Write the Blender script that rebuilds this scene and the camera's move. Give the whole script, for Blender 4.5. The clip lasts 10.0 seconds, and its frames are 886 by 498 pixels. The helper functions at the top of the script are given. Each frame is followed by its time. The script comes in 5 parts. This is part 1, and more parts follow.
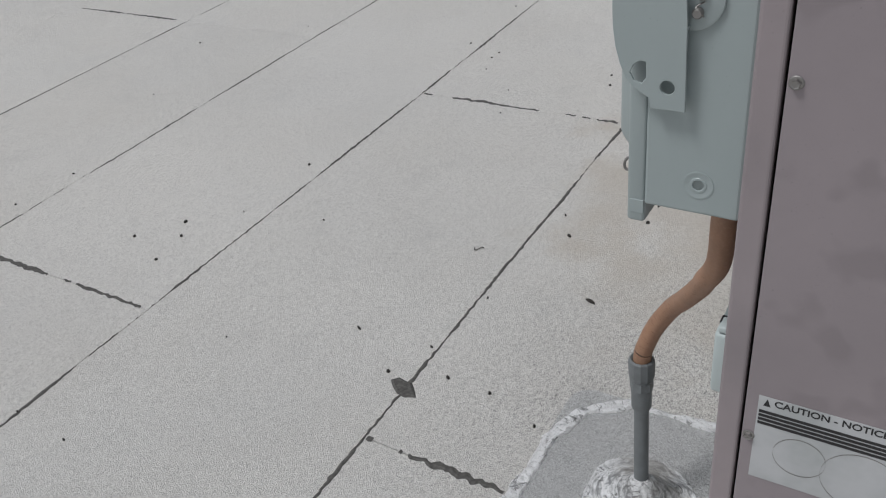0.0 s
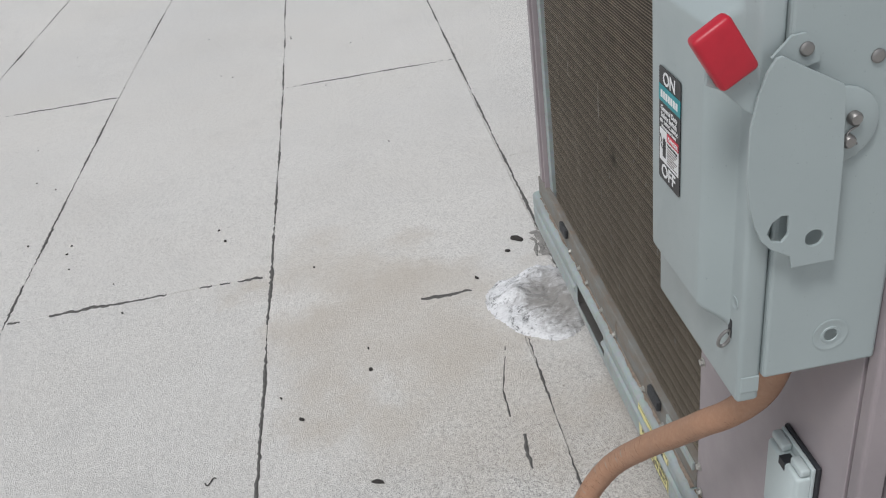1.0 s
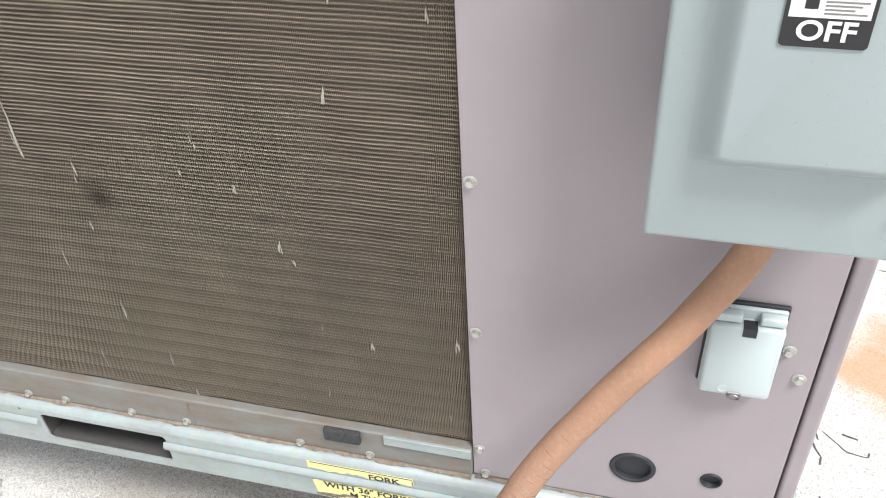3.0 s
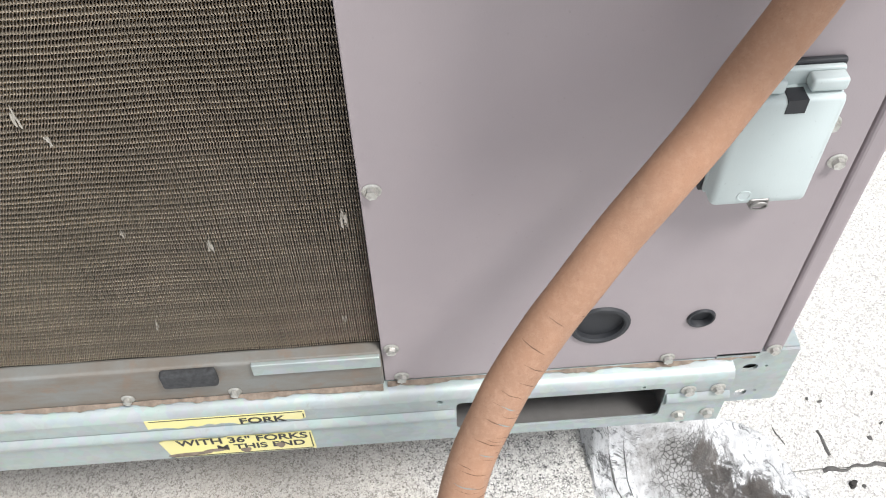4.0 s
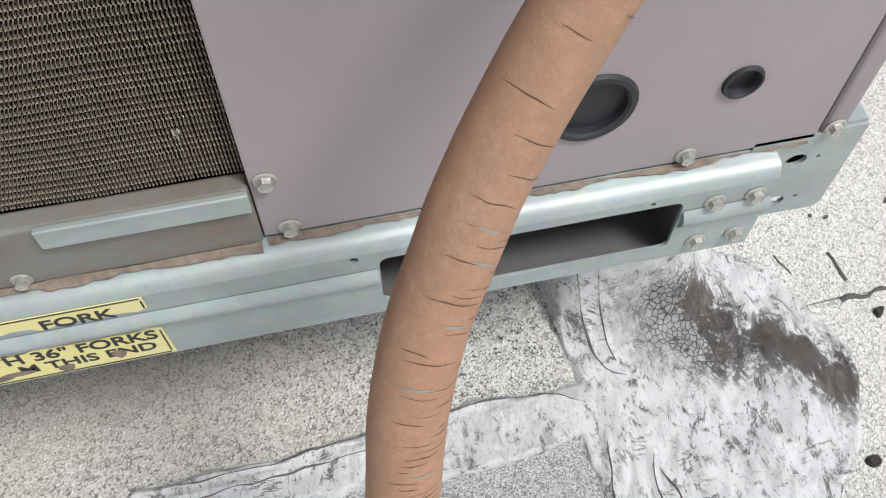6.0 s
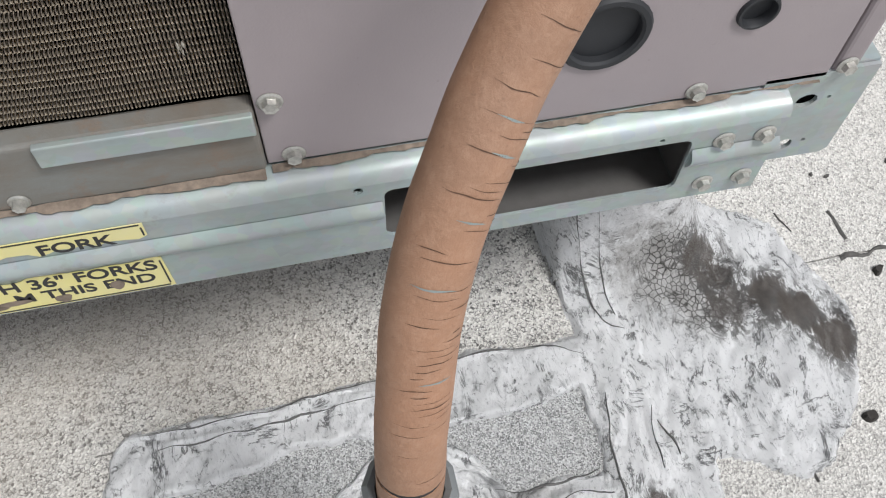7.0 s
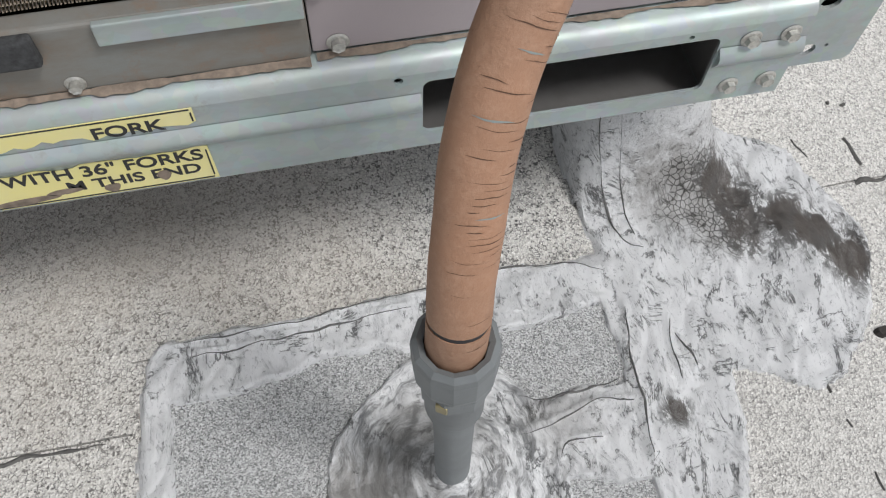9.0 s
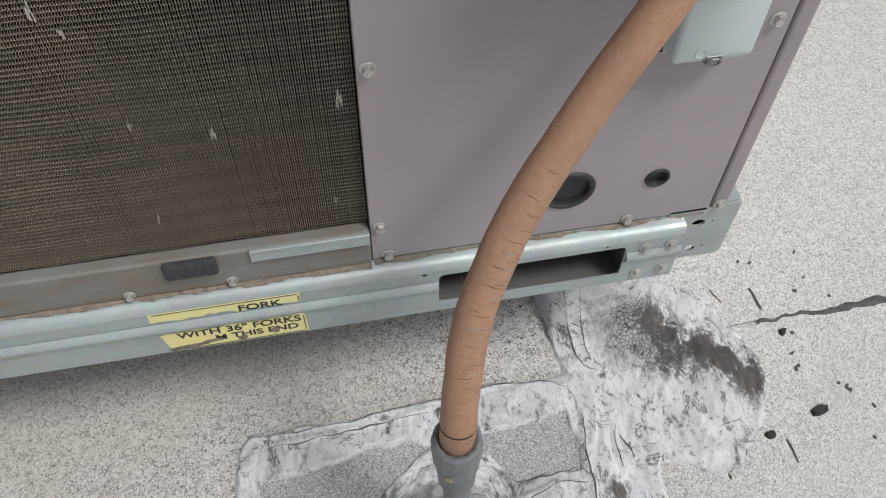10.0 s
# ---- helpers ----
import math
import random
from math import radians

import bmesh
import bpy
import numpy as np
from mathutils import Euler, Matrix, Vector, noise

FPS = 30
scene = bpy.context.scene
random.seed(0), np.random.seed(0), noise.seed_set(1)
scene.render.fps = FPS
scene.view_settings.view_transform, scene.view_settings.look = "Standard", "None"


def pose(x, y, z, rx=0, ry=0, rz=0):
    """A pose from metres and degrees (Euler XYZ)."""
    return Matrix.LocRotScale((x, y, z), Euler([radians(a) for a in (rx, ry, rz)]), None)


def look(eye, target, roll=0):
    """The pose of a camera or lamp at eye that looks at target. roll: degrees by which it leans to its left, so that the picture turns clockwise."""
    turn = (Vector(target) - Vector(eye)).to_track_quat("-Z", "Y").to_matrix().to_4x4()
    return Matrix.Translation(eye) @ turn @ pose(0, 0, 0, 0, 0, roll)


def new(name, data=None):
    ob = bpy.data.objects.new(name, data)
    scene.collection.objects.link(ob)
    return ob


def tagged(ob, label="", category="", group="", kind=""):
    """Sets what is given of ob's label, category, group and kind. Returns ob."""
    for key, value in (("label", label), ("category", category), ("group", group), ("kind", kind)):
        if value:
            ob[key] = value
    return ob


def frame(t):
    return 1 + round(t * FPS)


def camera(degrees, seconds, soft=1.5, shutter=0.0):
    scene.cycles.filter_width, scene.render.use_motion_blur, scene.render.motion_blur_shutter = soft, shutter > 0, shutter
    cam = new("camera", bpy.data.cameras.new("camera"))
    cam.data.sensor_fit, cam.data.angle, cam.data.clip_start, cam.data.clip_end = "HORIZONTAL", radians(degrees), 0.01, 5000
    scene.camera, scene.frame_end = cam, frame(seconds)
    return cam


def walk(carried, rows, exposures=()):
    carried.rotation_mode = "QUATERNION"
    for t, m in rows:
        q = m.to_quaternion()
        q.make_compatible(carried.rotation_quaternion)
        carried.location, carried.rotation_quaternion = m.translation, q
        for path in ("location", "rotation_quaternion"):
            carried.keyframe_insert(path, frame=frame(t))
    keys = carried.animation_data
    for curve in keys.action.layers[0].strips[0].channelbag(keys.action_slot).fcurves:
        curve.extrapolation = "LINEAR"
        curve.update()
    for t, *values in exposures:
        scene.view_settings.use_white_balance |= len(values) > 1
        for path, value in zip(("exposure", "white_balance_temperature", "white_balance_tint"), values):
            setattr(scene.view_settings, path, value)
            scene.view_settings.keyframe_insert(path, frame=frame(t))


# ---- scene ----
cam = camera(54.18, 10.0, 1.1)
PATH = [
    (0, (1.1086, 0.1659, 1.4338), (-0.2543, -0.7691, 0.3070), -7.18),
    (0.2, (1.0976, 0.0210, 1.4349), (-0.4085, -0.6604, 0.3506), -7.23),
    (0.5, (1.0758, -0.1467, 1.4668), (-0.5694, -0.5340, 0.3971), -6.57),
    (0.7, (1.0197, -0.2630, 1.4689), (-0.6645, -0.4141, 0.4299), -7.51),
    (1, (0.8725, -0.4029, 1.4377), (-0.8384, -0.2936, 0.4081), -8.52),
    (1.2, (0.7983, -0.4657, 1.4405), (-0.8788, -0.2010, 0.4222), -8.74),
    (1.5, (0.6833, -0.5757, 1.4246), (-0.8897, 0.0884, 0.3820), -7.68),
    (1.7, (0.6194, -0.6451, 1.4121), (-0.8213, 0.2116, 0.3667), -7.15),
    (2, (0.4934, -0.7573, 1.4249), (-0.6849, 0.4330, 0.3323), -5.78),
    (2.2, (0.4091, -0.7631, 1.4144), (-0.6025, 0.5330, 0.2936), -6.02),
    (2.5, (0.2814, -0.7140, 1.3633), (-0.5471, 0.6815, 0.1938), -5.73),
    (3, (0.1104, -0.6573, 1.3045), (-0.3231, 0.8171, 0.0247), -3.59),
    (3.2, (0.0582, -0.6441, 1.2883), (-0.2082, 0.8085, -0.0604), -3.32),
    (4.3, (-0.0324, -0.3609, 0.9846), (0.0925, 0.8456, -0.5921), -1.38),
    (4.5, (-0.0410, -0.3437, 0.9453), (0.1325, 0.8404, -0.6571), -1.23),
    (5, (-0.0266, -0.3282, 0.8847), (0.1777, 0.7909, -0.7601), -1.66),
    (5.5, (-0.0211, -0.3052, 0.8225), (0.1997, 0.7629, -0.8537), -1.03),
    (5.7, (-0.0175, -0.2986, 0.8116), (0.2079, 0.7481, -0.8772), -0.46),
    (6.8, (-0.0273, -0.3107, 0.7825), (0.2299, 0.6785, -0.9367), 2.55),
    (7, (-0.0323, -0.3172, 0.7787), (0.2210, 0.6622, -0.9472), 2.68),
    (7.5, (-0.0438, -0.3267, 0.7724), (0.2047, 0.6280, -0.9673), 2.93),
    (8, (-0.0506, -0.3445, 0.7604), (0.1845, 0.5768, -0.9986), 3.03),
    (8.5, (-0.0589, -0.3539, 0.7612), (0.1752, 0.5553, -1.0044), 3.03),
    (9, (-0.0647, -0.3680, 0.7708), (0.1706, 0.5558, -0.9869), 2.88),
    (9.5, (-0.0617, -0.3786, 0.8515), (0.1878, 0.6109, -0.8685), 2.23),
    (9.8, (-0.0732, -0.4362, 0.9956), (0.1975, 0.6330, -0.6711), 2.25),
    (10, (-0.0941, -0.4933, 1.0910), (0.1457, 0.6141, -0.5565), 1.65),
]
walk(cam, [(t, look(eye, target, roll)) for t, eye, target, roll in PATH],
     exposures=[(0.0, -0.54, 6350, 10), (0.5, -0.32, 6350, 10), (1.0, -0.2, 6350, 10), (1.5, -0.05, 6350, 10), (2.0, 0.18, 6350, 10), (2.5, 0.46, 6430, 10), (3.0, 0.92, 6470, 10), (3.2, 0.95, 6470, 10), (4.5, 0.62, 6470, 10), (5.5, 0.42, 6470, 10), (7.0, 0.2, 6470, 10), (8.5, 0.06, 6470, 10), (9.0, 0.02, 6470, 10), (9.5, -0.06, 6470, 10), (10.0, -0.06, 6470, 10)])

# ---- world, sun and exposure ----
world = bpy.data.worlds.new("overcast")
scene.world = world
world.use_nodes = True
wn, wl = world.node_tree.nodes, world.node_tree.links
sky = wn.new("ShaderNodeTexSky")
sky.sky_type = 'NISHITA'
sky.sun_disc = False
sky.sun_elevation, sky.sun_rotation = radians(60.7), radians(132.6)
sky.air_density, sky.dust_density, sky.ozone_density = 1.0, 1.5, 1.0
hs = wn.new("ShaderNodeHueSaturation")
hs.inputs["Saturation"].default_value = 0.22
bg = wn["Background"]
wl.new(sky.outputs[0], hs.inputs["Color"])
wl.new(hs.outputs[0], bg.inputs["Color"])
bg.inputs["Strength"].default_value = 0.12
sun = new("sun", bpy.data.lights.new("sun", 'SUN'))
sun.data.energy, sun.data.angle, sun.data.color = 2.4, radians(15), (1.0, 0.985, 0.97)
sun.matrix_world = look((1.9, -1.75, 4.9), (0, 0, 0.3))


# ---- materials ----
class Mat:
    """A small builder of node materials."""

    def __init__(self, name, rough=0.6, metal=0.0):
        self.m = bpy.data.materials.new(name)
        self.m.use_nodes = True
        self.n, self.l = self.m.node_tree.nodes, self.m.node_tree.links
        self.b = self.n["Principled BSDF"]
        self.b.inputs["Roughness"].default_value = rough
        self.b.inputs["Metallic"].default_value = metal
        self.c = self.n.new("ShaderNodeTexCoord").outputs["Object"]

    def link(self, a, b):
        self.l.new(a, b)

    def coords(self, sx=1, sy=1, sz=1, rot=(0, 0, 0)):
        mp = self.n.new("ShaderNodeMapping")
        mp.inputs["Scale"].default_value = (sx, sy, sz)
        mp.inputs["Rotation"].default_value = rot
        self.link(self.c, mp.inputs[0])
        return mp.outputs[0]

    def noise(self, scale, detail=4, rough=0.6, vec=None, distort=0.0):
        t = self.n.new("ShaderNodeTexNoise")
        t.inputs["Scale"].default_value, t.inputs["Detail"].default_value = scale, detail
        t.inputs["Roughness"].default_value, t.inputs["Distortion"].default_value = rough, distort
        self.link(vec or self.c, t.inputs["Vector"])
        return t.outputs["Fac"]

    def voronoi(self, scale, vec=None, feature='F1', out="Distance"):
        t = self.n.new("ShaderNodeTexVoronoi")
        t.feature = feature
        t.inputs["Scale"].default_value = scale
        self.link(vec or self.c, t.inputs["Vector"])
        return t.outputs[out]

    def ramp(self, fac, *stops):
        r = self.n.new("ShaderNodeValToRGB")
        e = r.color_ramp.elements
        while len(e) < len(stops):
            e.new(0.5)
        for k, (p, c) in zip(e, stops):
            k.position = p
            k.color = (*(c if isinstance(c, tuple) else (c, c, c)), 1)
        self.link(fac, r.inputs[0])
        return r.outputs[0]

    def mix(self, fac, a, b, mode='MIX'):
        x = self.n.new("ShaderNodeMix")
        x.data_type, x.blend_type = 'RGBA', mode
        for v, k in ((fac, 0), (a, 6), (b, 7)):
            if isinstance(v, (int, float)):
                x.inputs[k].default_value = v if k == 0 else (v, v, v, 1)
            elif isinstance(v, tuple):
                x.inputs[k].default_value = (*v, 1)
            else:
                self.link(v, x.inputs[k])
        return x.outputs[2]

    def maths(self, op, a, b=0.0):
        x = self.n.new("ShaderNodeMath")
        x.operation = op
        for v, k in ((a, 0), (b, 1)):
            if isinstance(v, (int, float)):
                x.inputs[k].default_value = v
            else:
                self.link(v, x.inputs[k])
        return x.outputs[0]

    def base(self, col):
        if isinstance(col, tuple):
            self.b.inputs["Base Color"].default_value = (*col, 1)
        else:
            self.link(col, self.b.inputs["Base Color"])
        return self

    def rough(self, fac):
        self.link(fac, self.b.inputs["Roughness"])
        return self

    def bump(self, height, dist=0.001, strength=1.0):
        x = self.n.new("ShaderNodeBump")
        x.inputs["Distance"].default_value, x.inputs["Strength"].default_value = dist, strength
        self.link(height, x.inputs["Height"])
        if self.b.inputs["Normal"].is_linked:
            self.link(self.b.inputs["Normal"].links[0].from_socket, x.inputs["Normal"])
        self.link(x.outputs[0], self.b.inputs["Normal"])
        return self


def paint(name, col, dark, rough=0.5, blots=0.0):
    """Weathered sheet-metal paint with chalky blotches and a little orange peel."""
    m = Mat(name, rough)
    c = m.mix(m.ramp(m.noise(3.5, 5, 0.6), (0.35, 0.0), (0.70, 1.0)), col, dark)
    if blots:
        c = m.mix(m.ramp(m.noise(15, 2, 0.4), (0.57, 0.0), (0.65, blots)), c, tuple(0.72 * v for v in col))
    c = m.mix(m.ramp(m.noise(60, 5, 0.75), (0.62, 0.0), (0.85, 0.35)), c, tuple(0.75 * v for v in col))
    c = m.mix(m.ramp(m.noise(300, 2), (0.68, 0.0), (0.76, 0.35)), c, tuple(0.55 * v for v in col))
    m.base(c)
    m.rough(m.ramp(m.noise(14, 4), (0.3, rough - 0.06), (0.7, rough + 0.08)))
    m.bump(m.noise(650, 2), 0.00015, 0.5)
    m.bump(m.noise(4.0, 2, 0.4), 0.004, 0.25)
    return m.m


PANEL = paint("mauve_grey_paint", (0.335, 0.293, 0.302), (0.30, 0.263, 0.275), 0.42)
ENDPANEL = paint("blotched_mauve_paint", (0.30, 0.262, 0.275), (0.26, 0.228, 0.24), 0.5, 0.55)
POST = paint("post_paint", (0.33, 0.285, 0.295), (0.25, 0.22, 0.23), 0.45)
SWITCH = paint("grey_green_enamel", (0.335, 0.385, 0.385), (0.305, 0.35, 0.352), 0.36)
OUTLET = paint("pale_grey_plastic", (0.50, 0.565, 0.56), (0.43, 0.49, 0.49), 0.5)


def flat(name, col, rough=0.5, metal=0.0, vary=0.12, scale=60):
    m = Mat(name, rough, metal)
    m.base(m.mix(m.ramp(m.noise(scale, 4), (0.3, 0.0), (0.7, 1.0)), col, tuple(v * (1 - vary) for v in col)))
    m.bump(m.noise(scale * 8, 2), 0.0002, 0.4)
    return m.m


RED = flat("red_vinyl", (0.48, 0.012, 0.03), 0.4)
BLACK = flat("black_rubber", (0.022, 0.024, 0.028), 0.6)
# near-black colour stands in for shade inside the cabinet and behind openings
INSIDE_SHADE = flat("inner_shade_black", (0.012, 0.012, 0.012), 0.9)
INK = flat("black_print", (0.02, 0.02, 0.022), 0.45)
WHITE = flat("white_print", (0.78, 0.78, 0.78), 0.45)
TEAL = flat("teal_print", (0.0, 0.27, 0.30), 0.4)
SIGNRED = flat("red_print", (0.60, 0.03, 0.06), 0.4)
PVC = flat("grey_pvc", (0.185, 0.20, 0.205), 0.5, 0.0, 0.25, 25)
ZINC = flat("zinc_screw", (0.62, 0.61, 0.57), 0.38, 0.75, 0.35, 300)
STEEL = flat("dull_steel", (0.30, 0.29, 0.28), 0.45, 0.8)
FOAM = flat("charcoal_foam", (0.06, 0.062, 0.065), 0.95, 0.0, 0.6, 220)
BRASS = flat("tarnished_brass", (0.42, 0.36, 0.20), 0.4, 0.7)
RUST = flat("rust_dirt", (0.27, 0.215, 0.17), 0.95, 0.0, 0.5, 150)
DEBRIS = flat("dark_debris", (0.045, 0.04, 0.036), 0.9, 0.0, 0.5, 200)


def galvanised():
    m = Mat("galvanised_steel", 0.5, 0.4)
    sp = m.voronoi(120, out="Color")
    c = m.mix(0.10, (0.40, 0.455, 0.45), sp, 'SOFT_LIGHT')
    c = m.mix(m.ramp(m.noise(7, 5, 0.7, m.coords(1, 1, 2.5)), (0.45, 0.0), (0.75, 0.6)), c, (0.27, 0.275, 0.265))
    c = m.mix(m.ramp(m.noise(30, 5, 0.75), (0.60, 0.0), (0.78, 0.6)), c, (0.26, 0.215, 0.17))
    m.base(c)
    m.rough(m.ramp(m.noise(20, 4), (0.3, 0.40), (0.7, 0.62)))
    m.bump(m.noise(45, 3), 0.0006, 0.35)
    return m.m


def dusty_ledge():
    m = Mat("dusty_galvanised_ledge", 0.6, 0.3)
    c = m.mix(m.ramp(m.noise(9, 6, 0.7, m.coords(1, 1, 3)), (0.35, 0.0), (0.65, 1.0)), (0.235, 0.245, 0.235), (0.205, 0.172, 0.14))
    c = m.mix(m.ramp(m.noise(40, 5, 0.75), (0.55, 0.0), (0.75, 0.8)), c, (0.26, 0.165, 0.11))
    m.base(c)
    m.bump(m.noise(200, 3), 0.0005, 0.5)
    return m.m


GALV, LEDGE = galvanised(), dusty_ledge()


def coil_metal():
    """Dusty aluminium fins, browner in patches."""
    m = Mat("dusty_coil_fins", 0.55, 0.25)
    grime = m.noise(3.2, 6, 0.65)
    c = m.mix(m.ramp(grime, (0.35, 0.0), (0.65, 1.0)), (0.66, 0.57, 0.45), (0.51, 0.435, 0.34))
    c = m.mix(m.ramp(m.noise(24, 4, 0.7, m.coords(1, 1, 0.3)), (0.58, 0.0), (0.80, 0.55)), c, (0.50, 0.45, 0.37))
    c = m.mix(m.ramp(m.noise(9, 5, 0.7, m.coords(1, 1, 2.0)), (0.60, 0.0), (0.78, 0.6)), c, (0.20, 0.165, 0.125))
    # shade of every wave, and under each tube row, painted as dark bands
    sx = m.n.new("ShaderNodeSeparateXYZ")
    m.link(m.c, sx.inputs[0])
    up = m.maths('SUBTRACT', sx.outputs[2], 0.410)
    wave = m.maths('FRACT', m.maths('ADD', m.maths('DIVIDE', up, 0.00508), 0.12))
    # painted shade fades with depth, so the fin sides stay lighter
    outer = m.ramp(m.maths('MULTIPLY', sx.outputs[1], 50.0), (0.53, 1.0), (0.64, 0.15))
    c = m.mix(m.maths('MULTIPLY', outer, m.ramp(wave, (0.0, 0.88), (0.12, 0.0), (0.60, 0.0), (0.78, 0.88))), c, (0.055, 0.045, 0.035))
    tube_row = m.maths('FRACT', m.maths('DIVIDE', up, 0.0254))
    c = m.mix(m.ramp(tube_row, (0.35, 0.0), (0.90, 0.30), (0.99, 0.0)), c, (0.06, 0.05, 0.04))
    # two soft dark smudges
    for px, pz, r in ((-0.487, 0.740, 0.030), (-0.511, 1.031, 0.024)):
        d = m.n.new("ShaderNodeVectorMath")
        d.operation = 'DISTANCE'
        d.inputs[1].default_value = (px, 0.009, pz)
        m.link(m.c, d.inputs[0])
        spot = m.maths('SUBTRACT', m.maths('ADD', 0.6, m.maths('MULTIPLY', m.noise(60, 4), 0.8)), m.maths('DIVIDE', d.outputs["Value"], r))
        c = m.mix(m.ramp(spot, (0.1, 0.0), (0.9, 0.7)), c, (0.05, 0.042, 0.034))
    m.base(c)
    return m.m


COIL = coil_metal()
FINBENT = flat("bare_bent_fin", (0.55, 0.52, 0.46), 0.4, 0.6, 0.4, 300)


def conduit_skin():
    """Sun-bleached orange-brown jacket with rings of fine cracks."""
    m = Mat("bleached_orange_jacket", 0.62)
    big = m.noise(11, 5, 0.65)
    c = m.mix(m.ramp(big, (0.32, 0.0), (0.68, 1.0)), (0.375, 0.204, 0.124), (0.298, 0.171, 0.108))
    c = m.mix(m.ramp(m.noise(6, 4, 0.6), (0.55, 0.0), (0.72, 0.38)), c, (0.20, 0.14, 0.105))
    c = m.mix(m.ramp(m.noise(190, 5, 0.75), (0.46, 0.0), (0.72, 0.4)), c, (0.47, 0.30, 0.205))
    c = m.mix(m.ramp(m.noise(420, 3, 0.7), (0.62, 0.0), (0.74, 0.35)), c, (0.16, 0.095, 0.065))
    m.base(c)
    m.bump(m.noise(420, 4, 0.7), 0.0007, 0.7)
    m.bump(m.noise(60, 3, 0.5), 0.0012, 0.4)
    return m.m


JACKET = conduit_skin()


def cap_sheet(name, low, mid, high, tan, pit_at, grit=470):
    """Mineral cap sheet: pale granules with dark pits between them, stains and soiling."""
    m = Mat(name, 0.93)
    m.b.inputs["Sheen Weight"].default_value = 0.25
    m.b.inputs["Sheen Roughness"].default_value = 0.45
    rnd = m.n.new("ShaderNodeObjectInfo").outputs["Random"]
    sep = m.n.new("ShaderNodeSeparateColor")
    m.link(m.voronoi(grit, out="Color"), sep.inputs[0])
    grain = m.ramp(sep.outputs[0], (0.0, low), (0.3, mid), (1.0, high))
    pits = m.noise(190, 5, 0.82)
    patchy = m.noise(2.3, 5, 0.6)
    clump = m.noise(45, 4, 0.7)
    pit = m.maths('ADD', m.maths('ADD', pits, m.maths('MULTIPLY', patchy, 0.12)), m.maths('MULTIPLY', clump, 0.16))
    washed = 1.0
    if tan:
        d = m.n.new("ShaderNodeVectorMath")
        d.operation = 'DISTANCE'
        d.inputs[1].default_value = (-0.20, -0.12, 0)
        m.link(m.c, d.inputs[0])
        washed = m.ramp(m.maths('ADD', d.outputs["Value"], m.maths('MULTIPLY', m.noise(4, 4), 0.4)), (0.55, 1.0), (0.95, 0.35))
    c = m.mix(m.maths('MULTIPLY', washed, m.ramp(pit, (pit_at, 0.0), (pit_at + 0.012, 1.0))), grain, (0.035, 0.032, 0.028))
    speck = m.maths('ADD', sep.outputs[1], m.maths('MULTIPLY', clump, 0.75))
    c = m.mix(m.maths('MULTIPLY', washed, m.ramp(speck, (0.335 + 0.08 * tan, 1.0), (0.37 + 0.08 * tan, 0.0))), c, (0.04, 0.037, 0.032))
    if tan:
        # dark gaps that open between clusters of granules
        gap = m.voronoi(215, m.coords(1.0, 1.0, 1.0), 'DISTANCE_TO_EDGE')
        bare = m.maths('MULTIPLY', m.ramp(gap, (0.035, 1.0), (0.085, 0.0)), m.ramp(m.noise(75, 5, 0.75), (0.47, 0.0), (0.56, 0.95)))
        c = m.mix(m.maths('MULTIPLY', washed, bare), c, (0.05, 0.046, 0.04))
    c = m.mix(m.ramp(m.noise(1.1, 5, 0.6), (0.42, 0.0), (0.72, 0.22 * tan)), c, (0.54, 0.495, 0.43))
    c = m.mix(m.ramp(m.noise(5, 6, 0.7), (0.55, 0.0), (0.8, 0.30)), c, (0.40, 0.395, 0.385))
    c = m.mix(m.ramp(m.noise(0.45, 4, 0.55), (0.40, 0.0), (0.68, 0.30)), c, (0.42, 0.425, 0.43))
    if tan:
        for px, py, r, k in ((-1.15, -0.45, 0.50, 0.40), (-1.45, -0.62, 0.35, 0.35), (-0.75, -0.3, 0.45, 0.30), (-0.45, 0.0, 0.32, 0.32), (-0.12, 0.06, 0.22, 0.30)):
            d = m.n.new("ShaderNodeVectorMath")
            d.operation = 'DISTANCE'
            d.inputs[1].default_value = (px, py, 0)
            m.link(m.c, d.inputs[0])
            near = m.maths('SUBTRACT', m.noise(3.5, 5, 0.6), m.maths('MULTIPLY', d.outputs["Value"], 0.42 / r))
            c = m.mix(m.ramp(near, (0.10, 0.0), (0.34, k)), c, (0.45, 0.385, 0.305))
        # one orange rust stain beside the unit's end
        d = m.n.new("ShaderNodeVectorMath")
        d.operation = 'DISTANCE'
        d.inputs[1].default_value = (0.615, 0.63, 0)
        m.link(m.c, d.inputs[0])
        near = m.maths('SUBTRACT', m.noise(9, 5, 0.6), m.maths('MULTIPLY', d.outputs["Value"], 3.0))
        c = m.mix(m.ramp(near, (0.06, 0.0), (0.38, 0.75)), c, (0.52, 0.25, 0.08))
        c = m.mix(0.10, c, m.ramp(rnd, (0.0, 0.42), (1.0, 0.62)))
    m.base(c)
    m.bump(m.voronoi(grit), 0.0018, 0.9)
    m.bump(pits, 0.0016, 0.7)
    return m.m


CAP = cap_sheet("granule_cap_sheet", (0.42, 0.405, 0.38), (0.66, 0.64, 0.60), (0.88, 0.86, 0.815), 1.0, 0.720)
CAP_PATCH = cap_sheet("grey_granule_patch", (0.13, 0.132, 0.132), (0.36, 0.365, 0.36), (0.80, 0.805, 0.80), 0.0, 0.78, 820)
BITUMEN = flat("black_bitumen", (0.05, 0.047, 0.044), 0.8, 0.0, 0.5, 120)


